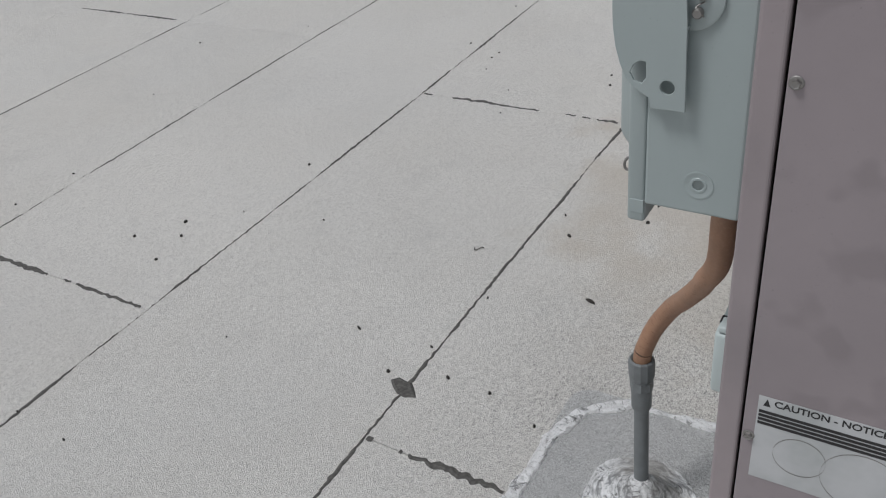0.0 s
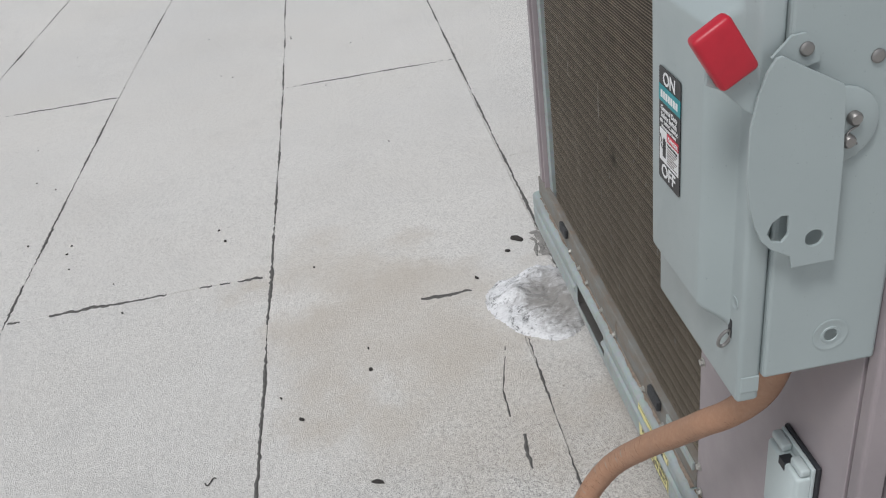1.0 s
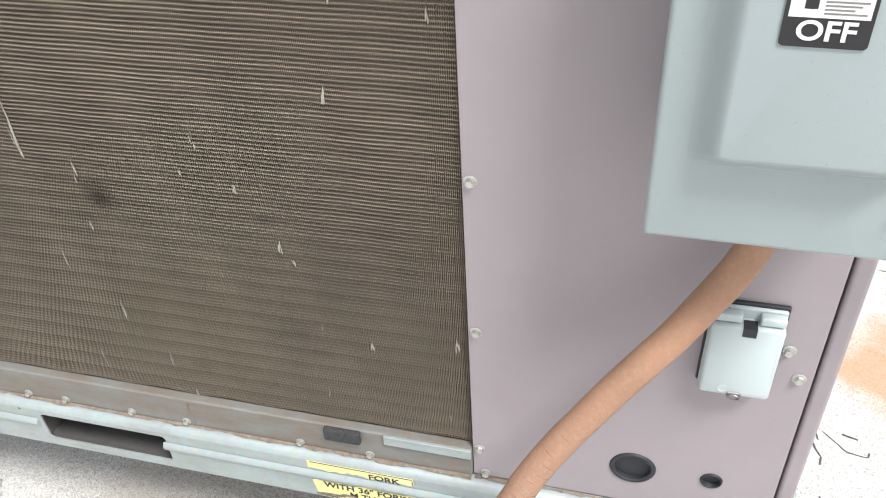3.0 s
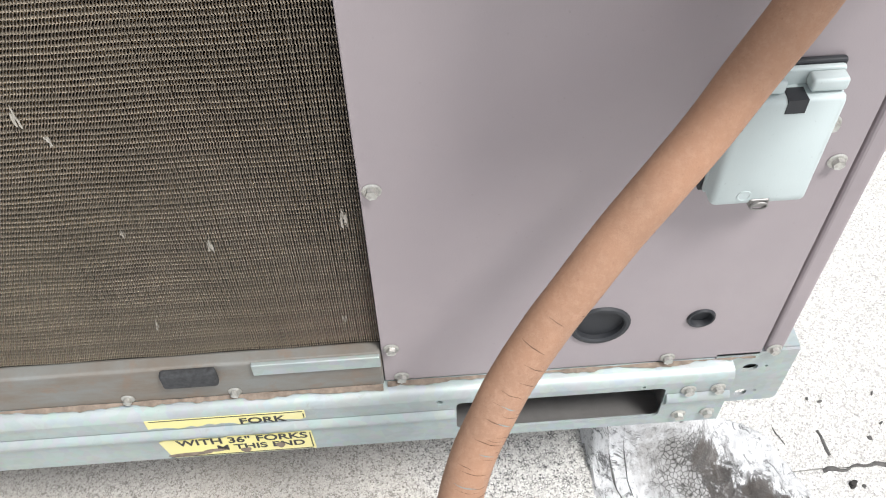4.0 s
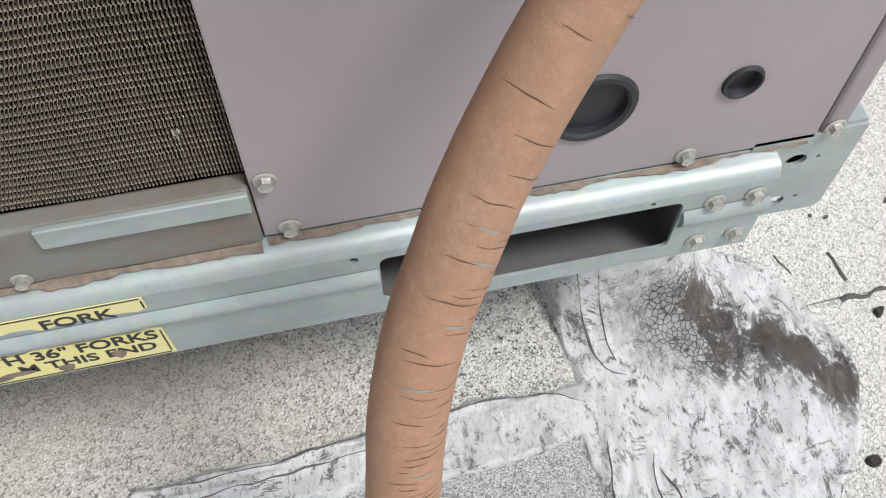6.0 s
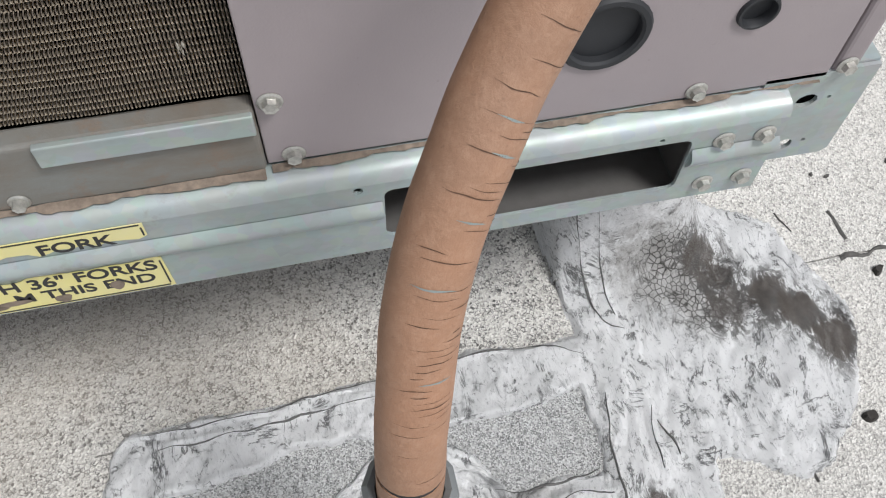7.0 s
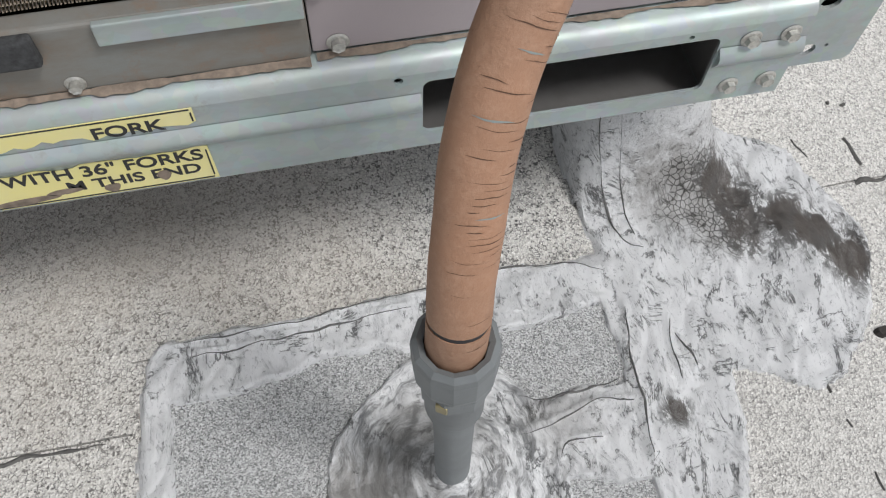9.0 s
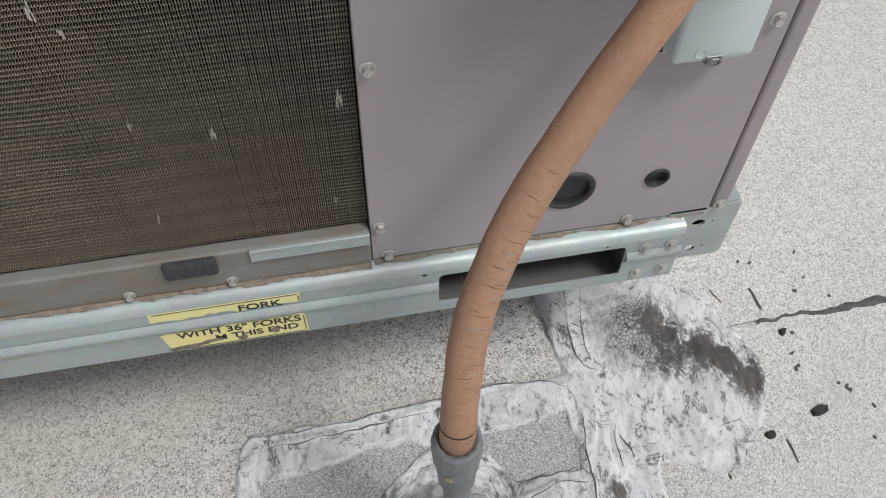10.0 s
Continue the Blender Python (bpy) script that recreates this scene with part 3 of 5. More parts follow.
verts = np.empty((count, samples, 3, 3))
verts[..., 2] = zz[None, :, None]
for k, (dx, dy) in enumerate(((0.00072, 0.0003), (0.0, 0.0), (0.0002, 0.0085))):
    verts[:, :, k, 0], verts[:, :, k, 1] = x0 + dx, front + dy
at = np.arange(count * samples * 3).reshape(count, samples, 3)
quads = np.concatenate([np.stack([at[:, :-1, k], at[:, :-1, k + 1], at[:, 1:, k + 1], at[:, 1:, k]], -1).reshape(-1, 4) for k in (0, 1)])
me = bpy.data.meshes.new("condenser_coil")
me.vertices.add(verts.size // 3)
me.vertices.foreach_set("co", verts.ravel().astype(np.float32))
me.loops.add(quads.size)
me.loops.foreach_set("vertex_index", quads.ravel().astype(np.int32))
me.polygons.add(len(quads))
me.polygons.foreach_set("loop_start", np.arange(0, quads.size, 4, dtype=np.int32))
me.update(calc_edges=True)
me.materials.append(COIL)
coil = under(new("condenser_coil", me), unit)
tagged(coil, "dusty brown wavy-finned condenser coil with bent fins", kind="stuff")
# near-black slab paints the shade seen between the fins
add("coil_core", box(CX0, CX1, 0.0225, 0.045, CZ0, CZ1), INSIDE_SHADE, unit)
# dents where fins are bent flat and shine
bm = bmesh.new()
rng = random.Random(5)
spots = [(-0.194, 0.911, 0.022), (-0.348, 0.841, 0.021), (-0.507, 0.787, 0.030), (-0.274, 0.710, 0.020), (-0.512, 0.586, 0.045), (-0.240, 0.590, 0.014), (-0.180, 0.573, 0.024), (-0.075, 0.592, 0.024), (-0.467, 0.494, 0.036), (-0.446, 0.432, 0.040), (-0.574, 0.477, 0.038), (-0.568, 0.642, 0.036), (-0.512, 0.702, 0.014), (-0.570, 0.821, 0.036), (-0.372, 0.794, 0.011), (-0.313, 0.785, 0.017), (-0.087, 0.992, 0.014), (-0.260, 0.683, 0.010), (-0.089, 0.456, 0.010), (-0.857, 0.857, 0.026), (-0.781, 0.830, 0.040), (-0.175, 1.009, 0.020), (-0.086, 1.075, 0.024), (-0.126, 1.085, 0.030), (-0.566, 0.860, 0.075), (-0.248, 0.466, 0.014)]
for sx, sz, ln in spots:
    for _ in range(5):
        x, zz, h = sx + rng.uniform(-0.002, 0.002), sz - ln * rng.uniform(0.3, 1.0), rng.uniform(0.3, 0.7) * ln
        w = rng.uniform(0.0003, 0.0009)
        vs = [bm.verts.new((x + dx, 0.0085 - rng.uniform(0, 0.0012), zz + dzz)) for dx, dzz in ((-w, 0), (w, -0.1 * h), (w * 1.2, 0.6 * h), (0, h), (-w * 0.8, 0.5 * h))]
        bm.faces.new(vs)
tagged(add("bent_fins", bm, FINBENT, unit, "shiny bent fins"), kind="stuff")

# base rail with fork pockets
RX0, RX1, RY = -1.135, 0.274, -0.017
slots = [rect(0.006, 0.210, 0.280, 0.334, 0.006), rect(-0.710, -0.506, 0.280, 0.334, 0.006)]
rail = add("base_rail", plate(rect(RX0, RX1, 0.264, 0.3425), [*slots, circle(-0.01, 0.342 - 0.004, 0.0032, 10), circle(-0.742, 0.338, 0.003, 10), circle(0.187, 0.3385, 0.002, 8), circle(-0.49, 0.338, 0.002, 8)], 0.0025, Matrix.Translation((0, RY, 0)) @ FRONT), GALV, unit, "galvanised base rail with two fork pockets")
c = [(RY, 0.3425), (RY + 0.0015, 0.3475), (RY + 0.005, 0.3515), (RY + 0.010, 0.353), (0.012, 0.3545), (0.012, 0.352), (RY + 0.010, 0.3505), (RY + 0.007, 0.349), (RY + 0.004, 0.346), (RY + 0.0025, 0.3425)]
add("rolled_edge", extrude_x(c, RX0, RX1), GALV, rail, smooth=True)
for x0, x1 in ((RX0 + 0.02, -0.717), (-0.510, 0.0045), (0.2115, RX1)):
    c = [(RY - 0.0005, 0.3035), (RY - 0.003, 0.308), (RY - 0.0052, 0.3125), (RY - 0.0052, 0.3165), (RY - 0.003, 0.320), (RY - 0.0005, 0.3235), (RY + 0.001, 0.3135)]
    add("pressed_rib", extrude_x(c, x0, x1), GALV, rail, smooth=True)
add("bottom_flange", box(RX0, RX1, RY + 0.0026, 0.05, 0.264, 0.2665), GALV, rail)
for x0, x1 in ((0.0, 0.216), (-0.721, -0.506)):
    for name, sides in (("pocket_floor", (x0, x1, RY + 0.0028, 0.55, 0.267, 0.2695)), ("pocket_back", (x0, x1, 0.30, 0.303, 0.2697, 0.3450)), ("pocket_roof", (x0, x1, RY + 0.0060, 0.55, 0.3452, 0.3466)), ("pocket_side", (x0 - 0.002, x0 - 0.0002, RY + 0.0028, 0.55, 0.2697, 0.3450)), ("pocket_side", (x1 + 0.0002, x1 + 0.002, RY + 0.0028, 0.55, 0.2697, 0.3450))):
        add(name, box(*sides), STEEL, rail, "shadowed sheet steel of a fork pocket")
# corner bracket behind the rail's end
outer = [(0.258, 0.268), (0.334, 0.2675), (0.3385, 0.272), (0.3385, 0.361), (0.258, 0.361)]
bracket = add("corner_bracket", plate(outer, [circle(0.2965, 0.3335, 0.0062, 14, 1.25), circle(0.2985, 0.2850, 0.0058, 14, 1.1), circle(0.3125, 0.334, 0.0018, 8), circle(0.313, 0.287, 0.0018, 8)], 0.003, Matrix.Translation((0, 0.0, 0)) @ FRONT), GALV, unit, "bolted galvanised corner bracket")
bm = box(0.3355, 0.3385, 0.0032, 0.16, 0.274, 0.361)
box(0.3, 0.3385, 0.0032, 0.16, 0.361, 0.3635, bm=bm)
add("bracket_return", bm, GALV, bracket)
# near-black sheet for the shade behind the bracket's holes
add("backing", box(0.27, 0.333, 0.02, 0.03, 0.27, 0.355), INSIDE_SHADE, bracket)
for x, z in ((0.232, 0.329), (0.261, 0.329), (0.231, 0.281), (0.260, 0.282)):
    hex_screw(unit, on_front(x, z, RY - 0.0002), 0.0048, name="bolt")
# upstand of the base pan below the coil
add("base_pan", box(RX0 + 0.02, -0.0608, -0.0030, 0.0125, 0.3546, 0.4085, 0.003, 3), LEDGE, unit, "dusty galvanised base pan below the coil")
add("side_rail", box(UR - 0.012, UR, 0.17, DEEP, 0.266, 0.356, 0.002), GALV, unit)
add("side_rail", box(UL - 0.0, UL + 0.012, 0.0, DEEP, 0.266, 0.356, 0.002), GALV, unit)
add("side_rail", box(UL + 0.02, UR - 0.02, DEEP - 0.012, DEEP, 0.266, 0.356, 0.002), GALV, unit)
add("floor_pan", box(UL + 0.015, UR - 0.015, 0.014, DEEP - 0.014, 0.3525, 0.3565), INSIDE_SHADE, unit)
add("seal_strip", box(-0.177, -0.0615, -0.0078, -0.0032, 0.394, 0.4105, 0.001), GALV, unit, "pale galvanised strip")
for x0 in (-0.259, -0.866):
    add("foam_pad", box(x0, x0 + 0.05, -0.012, -0.0032, 0.387, 0.4095, 0.003, 3), FOAM, unit, "charcoal foam pad")
for x in (-0.2005, -0.300, -0.470, -0.556, -0.663, -0.725, -0.80):
    hex_screw(unit, on_front(x, 0.3625, -0.0031), 0.0040)
for x, z in ((-0.0515, 1.025), (-0.0515, 1.228), (-0.0515, 0.823), (-0.051, 0.619), (-0.051, 0.412), (-0.044, 0.3635), (0.209, 0.3635), (0.170, 0.655), (0.270, 0.657), (0.287, 0.619)):
    hex_screw(unit, on_front(x, z, -0.0002), 0.0046)
hex_screw(unit, on_front(0.3115, 0.3655, -0.0002), 0.0046)
for y, z in ((0.040, 1.077), (0.040, 0.615), (0.040, 1.35), (0.55, 0.5)):
    hex_screw(unit, on_side(y, z, UR - 0.0008), 0.0046, STEEL)
lap = [Vector((-0.4585 + 0.003 * math.sin(k * 0.9) - 0.004 * (k / 8 - 0.5) ** 2, -0.0036, 0.358 + 0.006 * k)) for k in range(9)]
add("pan_lap", tube(lap, 0.0011, 8), LEDGE, unit, "curled lap where two lengths of pan meet", True)
# rust and dirt gathered along the foot of the panel and of the pan
for xa, xb, y0 in ((-1.09, -0.062, -0.0031), (-0.058, 0.296, -0.0006)):
    bm, n = bmesh.new(), int((xb - xa) / 0.004)
    low, high = [], []
    for k in range(n + 1):
        x = xa + (xb - xa) * k / n
        w = max(0.0002, (0.0040 if y0 < -0.003 else 0.0030) + 0.0045 * noise.noise(Vector((x * 26, y0, 2.2))) + 0.0025 * noise.noise(Vector((x * 120, y0, 7))))
        low.append(bm.verts.new((x, y0 - w, 0.3549)))
        high.append(bm.verts.new((x, y0, 0.3549 + 0.35 * w)))
    for k in range(n):
        bm.faces.new((low[k], low[k + 1], high[k + 1], high[k]))
    add("rust_line", bm, RUST, unit, "rusty dirt along the rail")


# stickers on the rail, torn along the rib
def torn(x0, x1, z0, z1, top, seed):
    r = random.Random(seed)
    n = 26
    if top:
        lo = [(x0 + (x1 - x0) * k / n, z0 + 0.004 * r.random() + 0.004 * noise.noise(Vector((k * 0.35, seed, 0)))) for k in range(n + 1)]
        return lo + [(x1, z1), (x0, z1)]
    hi = [(x1 - (x1 - x0) * k / n, z1 - 0.003 * r.random() - 0.003 * noise.noise(Vector((k * 0.4, seed, 1)))) for k in range(n + 1)]
    return [(x0 + 0.006, z0), (x1 + 0.001, z0)] + hi


for k, (x0, x1, z0, z1, top) in enumerate(((-0.289, -0.1385, 0.3265, 0.343, True), (-0.2865, -0.1375, 0.2665, 0.3035, False))):
    st = add("warning_sticker", plate(torn(x0, x1, z0, z1, top, 3 + k), [], 0.0006, Matrix.Translation((0, RY - 0.0009, 0)) @ FRONT), YELLOW, rail, "torn yellow fork-lift warning sticker")
    bars = [box(x0 + 0.004, x1 - 0.002, RY - 0.00125, RY - 0.0009, (z1 - 0.0016) if top else z0 + 0.0012, (z1 - 0.0006) if top else z0 + 0.0022)]
    box(x1 - 0.0022, x1 - 0.0012, RY - 0.00125, RY - 0.0009, z0 + 0.004, z1 - 0.004, bm=bars[0])
    under(part("border", bars[0], INK), st).matrix_parent_inverse = Matrix()
    rows = (("FORK", 0.0150, -0.180, 0.3312, 1.15),) if top else (("WITH 36\" FORKS", 0.0160, -0.206, 0.2950, 1.06), ("M THIS END", 0.0145, -0.190, 0.2805, 1.12))
    for text, size, x, z, wide in rows:
        lettering(text, size, on_front(x, z, RY - 0.0011), INK, st, wide=wide)

for x, z, w, h in ((-0.262, 0.2725, 0.022, 0.0034), (-0.236, 0.2770, 0.012, 0.0030), (-0.206, 0.2735, 0.005, 0.0044), (-0.171, 0.2790, 0.0045, 0.0050)):
    ring = [(x + w * math.cos(a) * (1 + 0.3 * noise.noise(Vector((x * 50, a, 1)))), z + 0.06 * w * math.cos(a) + h * math.sin(a) * (1 + 0.4 * noise.noise(Vector((x * 50, a, 5))))) for a in [2 * math.pi * k / 18 for k in range(18)]]
    under(part("torn_spot", plate(ring, [], 0.0004, Matrix.Translation((0, RY - 0.0013, 0)) @ FRONT), RUST, label="brown torn spot"), st)

# sun-faded notice on the end panel
notice = add("rigging_notice", plate(rect(0.046, 0.40, 0.546, 0.684), [], 0.0005, Matrix.Translation((UR - 0.0003, 0, 0)) @ SIDE), LABELGREY, unit, "sun-faded rigging notice with black print")
lettering("CAUTION - NOTICE TO RIGGERS", 0.0135, on_side(0.064, 0.676, UR - 0.0001), INK, notice, align='LEFT', wide=1.0)
for k in range(4):
    under(part("print_bar", box(UR - 0.0004, UR + 0.0002, 0.048, 0.398, 0.662 - 0.0062 * k - 0.0042, 0.662 - 0.0062 * k), INK), notice)
bm = bmesh.new()
for cy, cz, r in ((0.10, 0.60, 0.03), (0.17, 0.59, 0.045), (0.27, 0.595, 0.035), (0.33, 0.6, 0.03)):
    bmesh.ops.create_circle(bm, segments=32, radius=r, matrix=on_side(cy, cz, UR))
g = bmesh.ops.extrude_edge_only(bm, edges=list(bm.edges))
for v in [v for v in g["geom"] if isinstance(v, bmesh.types.BMVert)]:
    v.co.z += 0.0012
under(part("faded_drawing", bm, STEEL), notice)
bm = plate([(0.052, 0.6695), (0.060, 0.6695), (0.056, 0.6805)], [], 0.0004, Matrix.Translation((UR + 0.0001, 0, 0)) @ SIDE)
under(part("warning_triangle", bm, INK), notice)


# ---- safety switch on the panel ----
def ease(v):
    v = min(1, max(0, v))
    return v * v * (3 - 2 * v)


switch = thing("safety_switch", (0.213, -0.0002, 0.9), "grey-green steel safety switch with a red handle, bolted to the panel", "switch box")
SX0, SX1, SZ0, SZ1, SY = 0.1125, 0.309, 0.881, 1.268, -0.125
body = add("body", box(SX0 + 0.004, SX1 + 0.004, -0.1035, -0.0004, 0.909, SZ1 - 0.006, 0.003), SWITCH, switch)
bm = bmesh.new()
box(SX0, SX1, SY, -0.1038, SZ0, SZ1, 0.0045, 3, bm)
cover = add("cover", bm, SWITCH, switch, smooth=True)
# the raised, sloping-sided field of the cover
bm = bmesh.new()
rows = []
for k in range(13):
    f = k / 12
    i, lift = 0.024 * f, 0.0235 * ease(f)
    x0, x1, z0, z1, y, r = 0.134 + i, 0.291 - i, 0.949 + i, 1.246 - i, SY + 0.0005 - lift, 0.010 - 0.006 * f
    rows.append([bm.verts.new((u, y, v)) for u, v in rect(x0, x1, z0, z1, r, 4)])
for a, b in zip(rows, rows[1:]):
    for k in range(len(a)):
        bm.faces.new((a[k], a[(k + 1) % len(a)], b[(k + 1) % len(b)], b[k]))
bm.faces.new(rows[-1])
under(part("raised_field", bm, SWITCH, smooth=True), cover)
under(part("knockout", lathe([(0.0165, 0), (0.0165, 0.0006), (0.0150, 0.0009), (0.0135, 0.0002), (0.009, 0.0002), (0.0085, 0.0008), (0.0065, 0.0008), (0.006, 0.0)], on_side(-0.045, 0.945, SX1 + 0.004), 28), SWITCH, smooth=True), body)
under(part("knockout", lathe([(0.0065, 0), (0.0065, 0.0006), (0.005, 0.0008), (0.004, 0.0002)], on_front(0.2955, 0.985, SY), 20), SWITCH, smooth=True), cover)
# hasp: slot, dark inside, wire loop
under(part("hasp_slot", box(0.2855, 0.2925, SY - 0.0004, SY + 0.002, 0.944, 0.963), BLACK), cover)
loop = [Vector((0.2892 + 0.0012 * math.sin(a), SY - 0.0048 - 0.0058 * math.cos(a), 0.943 + 0.0085 * math.sin(a) - 0.003 * math.cos(a))) for a in [2 * math.pi * k / 20 for k in range(21)]]
add("hasp", tube(loop, 0.0016, 8), STEEL, switch, "steel padlock hasp", True)
under(part("tab", box(SX1 - 0.010, SX1 + 0.0008, SY + 0.003, SY + 0.02, SZ0 + 0.012, SZ0 + 0.03, 0.001), SWITCH), cover)

# handle on the side
HX = 0.325
pl = [(-0.116, 1.213), (-0.068, 1.184), (-0.066, 1.178), (-0.062, 1.126), (-0.0595, 1.034), (-0.095, 1.034), (-0.097, 1.045), (-0.114, 1.055), (-0.122, 1.064), (-0.128, 1.078), (-0.133, 1.096), (-0.136, 1.118), (-0.1365, 1.140), (-0.136, 1.162), (-0.132, 1.185), (-0.126, 1.203), (-0.120, 1.212)]
handle = add("handle_plate", plate(pl, [[(-0.101, 1.083), (-0.107, 1.084), (-0.114, 1.079), (-0.1175, 1.070), (-0.113, 1.062), (-0.105, 1.060), (-0.1005, 1.066)], circle(-0.0785, 1.0585, 0.0075, 16)], 0.0025, Matrix.Translation((HX + 0.003, 0, 0)) @ SIDE, 0.0006), SWITCH, switch, "grey-green lockout plate with two holes")
under(part("folded_rim", box(HX - 0.010, HX + 0.0004, -0.1175, -0.0615, 1.1185, 1.121), SWITCH), handle)
arm = [(-0.130, 1.206), (-0.125, 1.165), (-0.140, 1.176), (-0.158, 1.194), (-0.170, 1.200), (-0.162, 1.24), (-0.150, 1.235)]
add("arm", plate(arm, [], 0.004, Matrix.Translation((HX - 0.0005, 0, 0)) @ SIDE, 0.0008), SWITCH, switch)
bm = bmesh.new()
m = Matrix.Translation((HX + 0.001, -0.1585, 1.2225)) @ Matrix.Rotation(radians(-59), 4, 'X')
bmesh.ops.create_cube(bm, size=1, matrix=m @ Matrix.Diagonal((0.0145, 0.047, 0.031, 1)))
bmesh.ops.bevel(bm, geom=list(bm.edges), offset=0.0042, segments=3, affect='EDGES', profile=0.5)
add("grip", bm, RED, switch, "red vinyl handle grip", True)
add("pivot_disc", lathe([(0.030, 0), (0.031, 0.001), (0.031, 0.0035), (0.029, 0.0045)], on_side(-0.062, 1.146, SX1 + 0.0042), 32), SWITCH, switch, smooth=True)
for y, z in ((-0.052, 1.152), (-0.055, 1.134)):
    add("pivot_bolt", lathe([(0.0055, 0), (0.0055, 0.004), (0.004, 0.006)], on_side(y, z, SX1 + 0.0088), 14), STEEL, switch, smooth=True)
spring = [Vector((SX1 + 0.012 + 0.002 * math.sin(9 * a), -0.053 + 0.004 * math.cos(9 * a), 1.131 + 0.022 * a)) for a in [k / 40 for k in range(41)]]
add("spring", tube(spring, 0.0008, 6), STEEL, switch, "steel return spring", True)
add("ear", plate([(-0.118, 1.208), (-0.104, 1.222), (-0.094, 1.2225), (-0.084, 1.214), (-0.082, 1.200), (-0.100, 1.196)], [], 0.003, Matrix.Translation((SX1 + 0.0075, 0, 0)) @ SIDE), SWITCH, switch)
for y, z, r in ((-0.093, 1.211, 0.0042), (-0.036, 1.195, 0.0042)):
    add("side_screw", lathe([(r * 1.3, 0), (r * 1.3, 0.0012), (r, 0.0022), (r * 0.8, 0.0024)], on_side(y, z, SX1 + (0.0078 if y < -0.06 else 0.0042)), 14), STEEL, switch, smooth=True)

# face label
LX0, LX1, LZ0, LZ1, LY = 0.1772, 0.2272, 1.0565, 1.1640, SY - 0.0238
label = add("face_label", plate(rect(LX0, LX1, LZ0, LZ1, 0.003), [], 0.0004, Matrix.Translation((0, LY - 0.0004, 0)) @ FRONT), INK, switch, "black, teal and white switch label reading ON and OFF")
LW, LH, LM = LX1 - LX0, LZ1 - LZ0, (LX0 + LX1) / 2


def band(name, u0, u1, v0, v1, material, lift=0.0001):
    bm = box(LX0 + u0 * LW, LX0 + u1 * LW, LY - 0.0006 - lift, LY - 0.0004, LZ1 - v1 * LH, LZ1 - v0 * LH)
    return under(part(name, bm, material), label)


def line(text, v, size, material, u=0.5, align='CENTER', wide=1.0, lift=0.0002):
    return lettering(text, size, on_front(LX0 + u * LW, LZ1 - v * LH, LY - 0.0007 - lift), material, label, align=align, wide=wide)


band("teal_band", 0.0, 1.0, 0.155, 0.295, TEAL)
for k in range(7):  # the maker's mark, as plain bars
    x = LX0 + LW * (0.10 + 0.117 * k)
    under(part("mark_bar", box(x, x + LW * 0.085, LY - 0.00095, LY - 0.0006, LZ1 - 0.258 * LH, LZ1 - 0.196 * LH), WHITE), label)
band("notice_field", 0.05, 0.95, 0.535, 0.825, WHITE)
band("danger_band", 0.41, 0.95, 0.535, 0.605, SIGNRED, 0.0003)
line("ON", 0.085, 0.0165, WHITE, wide=1.1)
line("OFF", 0.905, 0.0175, WHITE, wide=1.1)
line("General Duty", 0.348, 0.0070, WHITE)
line("Safety Switch", 0.407, 0.0070, WHITE)
line("60A  240VAC, 250VDC", 0.463, 0.0046, WHITE, wide=0.95)
line("Horsepower Rated", 0.506, 0.0044, WHITE, wide=1.0)
line("DANGER", 0.571, 0.0052, WHITE, 0.70, wide=1.1, lift=0.0004)
line("Hazardous Voltage.", 0.632, 0.0034, INK, 0.43, 'LEFT', 0.9)
bm = bmesh.new()
for k in range(7):
    v = 0.658 + 0.0225 * k
    under(part("print_bar", box(LX0 + 0.43 * LW, LX0 + (0.90 - 0.07 * (k % 3)) * LW, LY - 0.0009, LY - 0.0006, LZ1 - (v + 0.010) * LH, LZ1 - v * LH), STEEL), label)
# shock sign: a jagged bolt and a rounded block with four prongs
for k, (u, v0, v1) in enumerate(((0.225, 0.615, 0.70), (0.265, 0.597, 0.70), (0.305, 0.603, 0.70), (0.343, 0.62, 0.70))):
    box(LX0 + (u - 0.014) * LW, LX0 + (u + 0.014) * LW, LY - 0.0009, LY - 0.0006, LZ1 - v1 * LH, LZ1 - v0 * LH, bm=bm)
box(LX0 + 0.21 * LW, LX0 + 0.358 * LW, LY - 0.0009, LY - 0.0006, LZ1 - 0.775 * LH, LZ1 - 0.69 * LH, bm=bm)
for (ua, va), (ub, vb) in (((0.08, 0.59), (0.16, 0.64)), ((0.16, 0.64), (0.12, 0.665)), ((0.12, 0.665), (0.20, 0.71))):
    a, b = Vector((LX0 + ua * LW, LY - 0.0008, LZ1 - va * LH)), Vector((LX0 + ub * LW, LY - 0.0008, LZ1 - vb * LH))
    tube([a, b], 0.0005, 6, bm=bm)
under(part("shock_sign", bm, INK), label)

# ---- outlet cover ----
outlet = thing("outlet_cover", (0.222, -0.0002, 0.604), "pale grey weatherproof outlet cover closed on a black gasket", "outlet")
add("gasket", box(0.1865, 0.2605, -0.0055, -0.0003, 0.602, 0.7175, 0.0015), BLACK, outlet, "black rubber gasket")
add("base", box(0.1885, 0.2585, -0.0105, -0.0056, 0.605, 0.7155, 0.0015), OUTLET, outlet)
bm = bmesh.new()
rows = []
for x0, x1, z0, z1, y in ((0.189, 0.258, 0.606, 0.7035, -0.0108), (0.189, 0.258, 0.606, 0.7035, -0.022), (0.190, 0.257, 0.607, 0.703, -0.0245), (0.193, 0.254, 0.611, 0.7015, -0.0262)):
    rows.append([bm.verts.new((u, y, v)) for u, v in rect(x0, x1, z0, z1, 0.004, 3)])
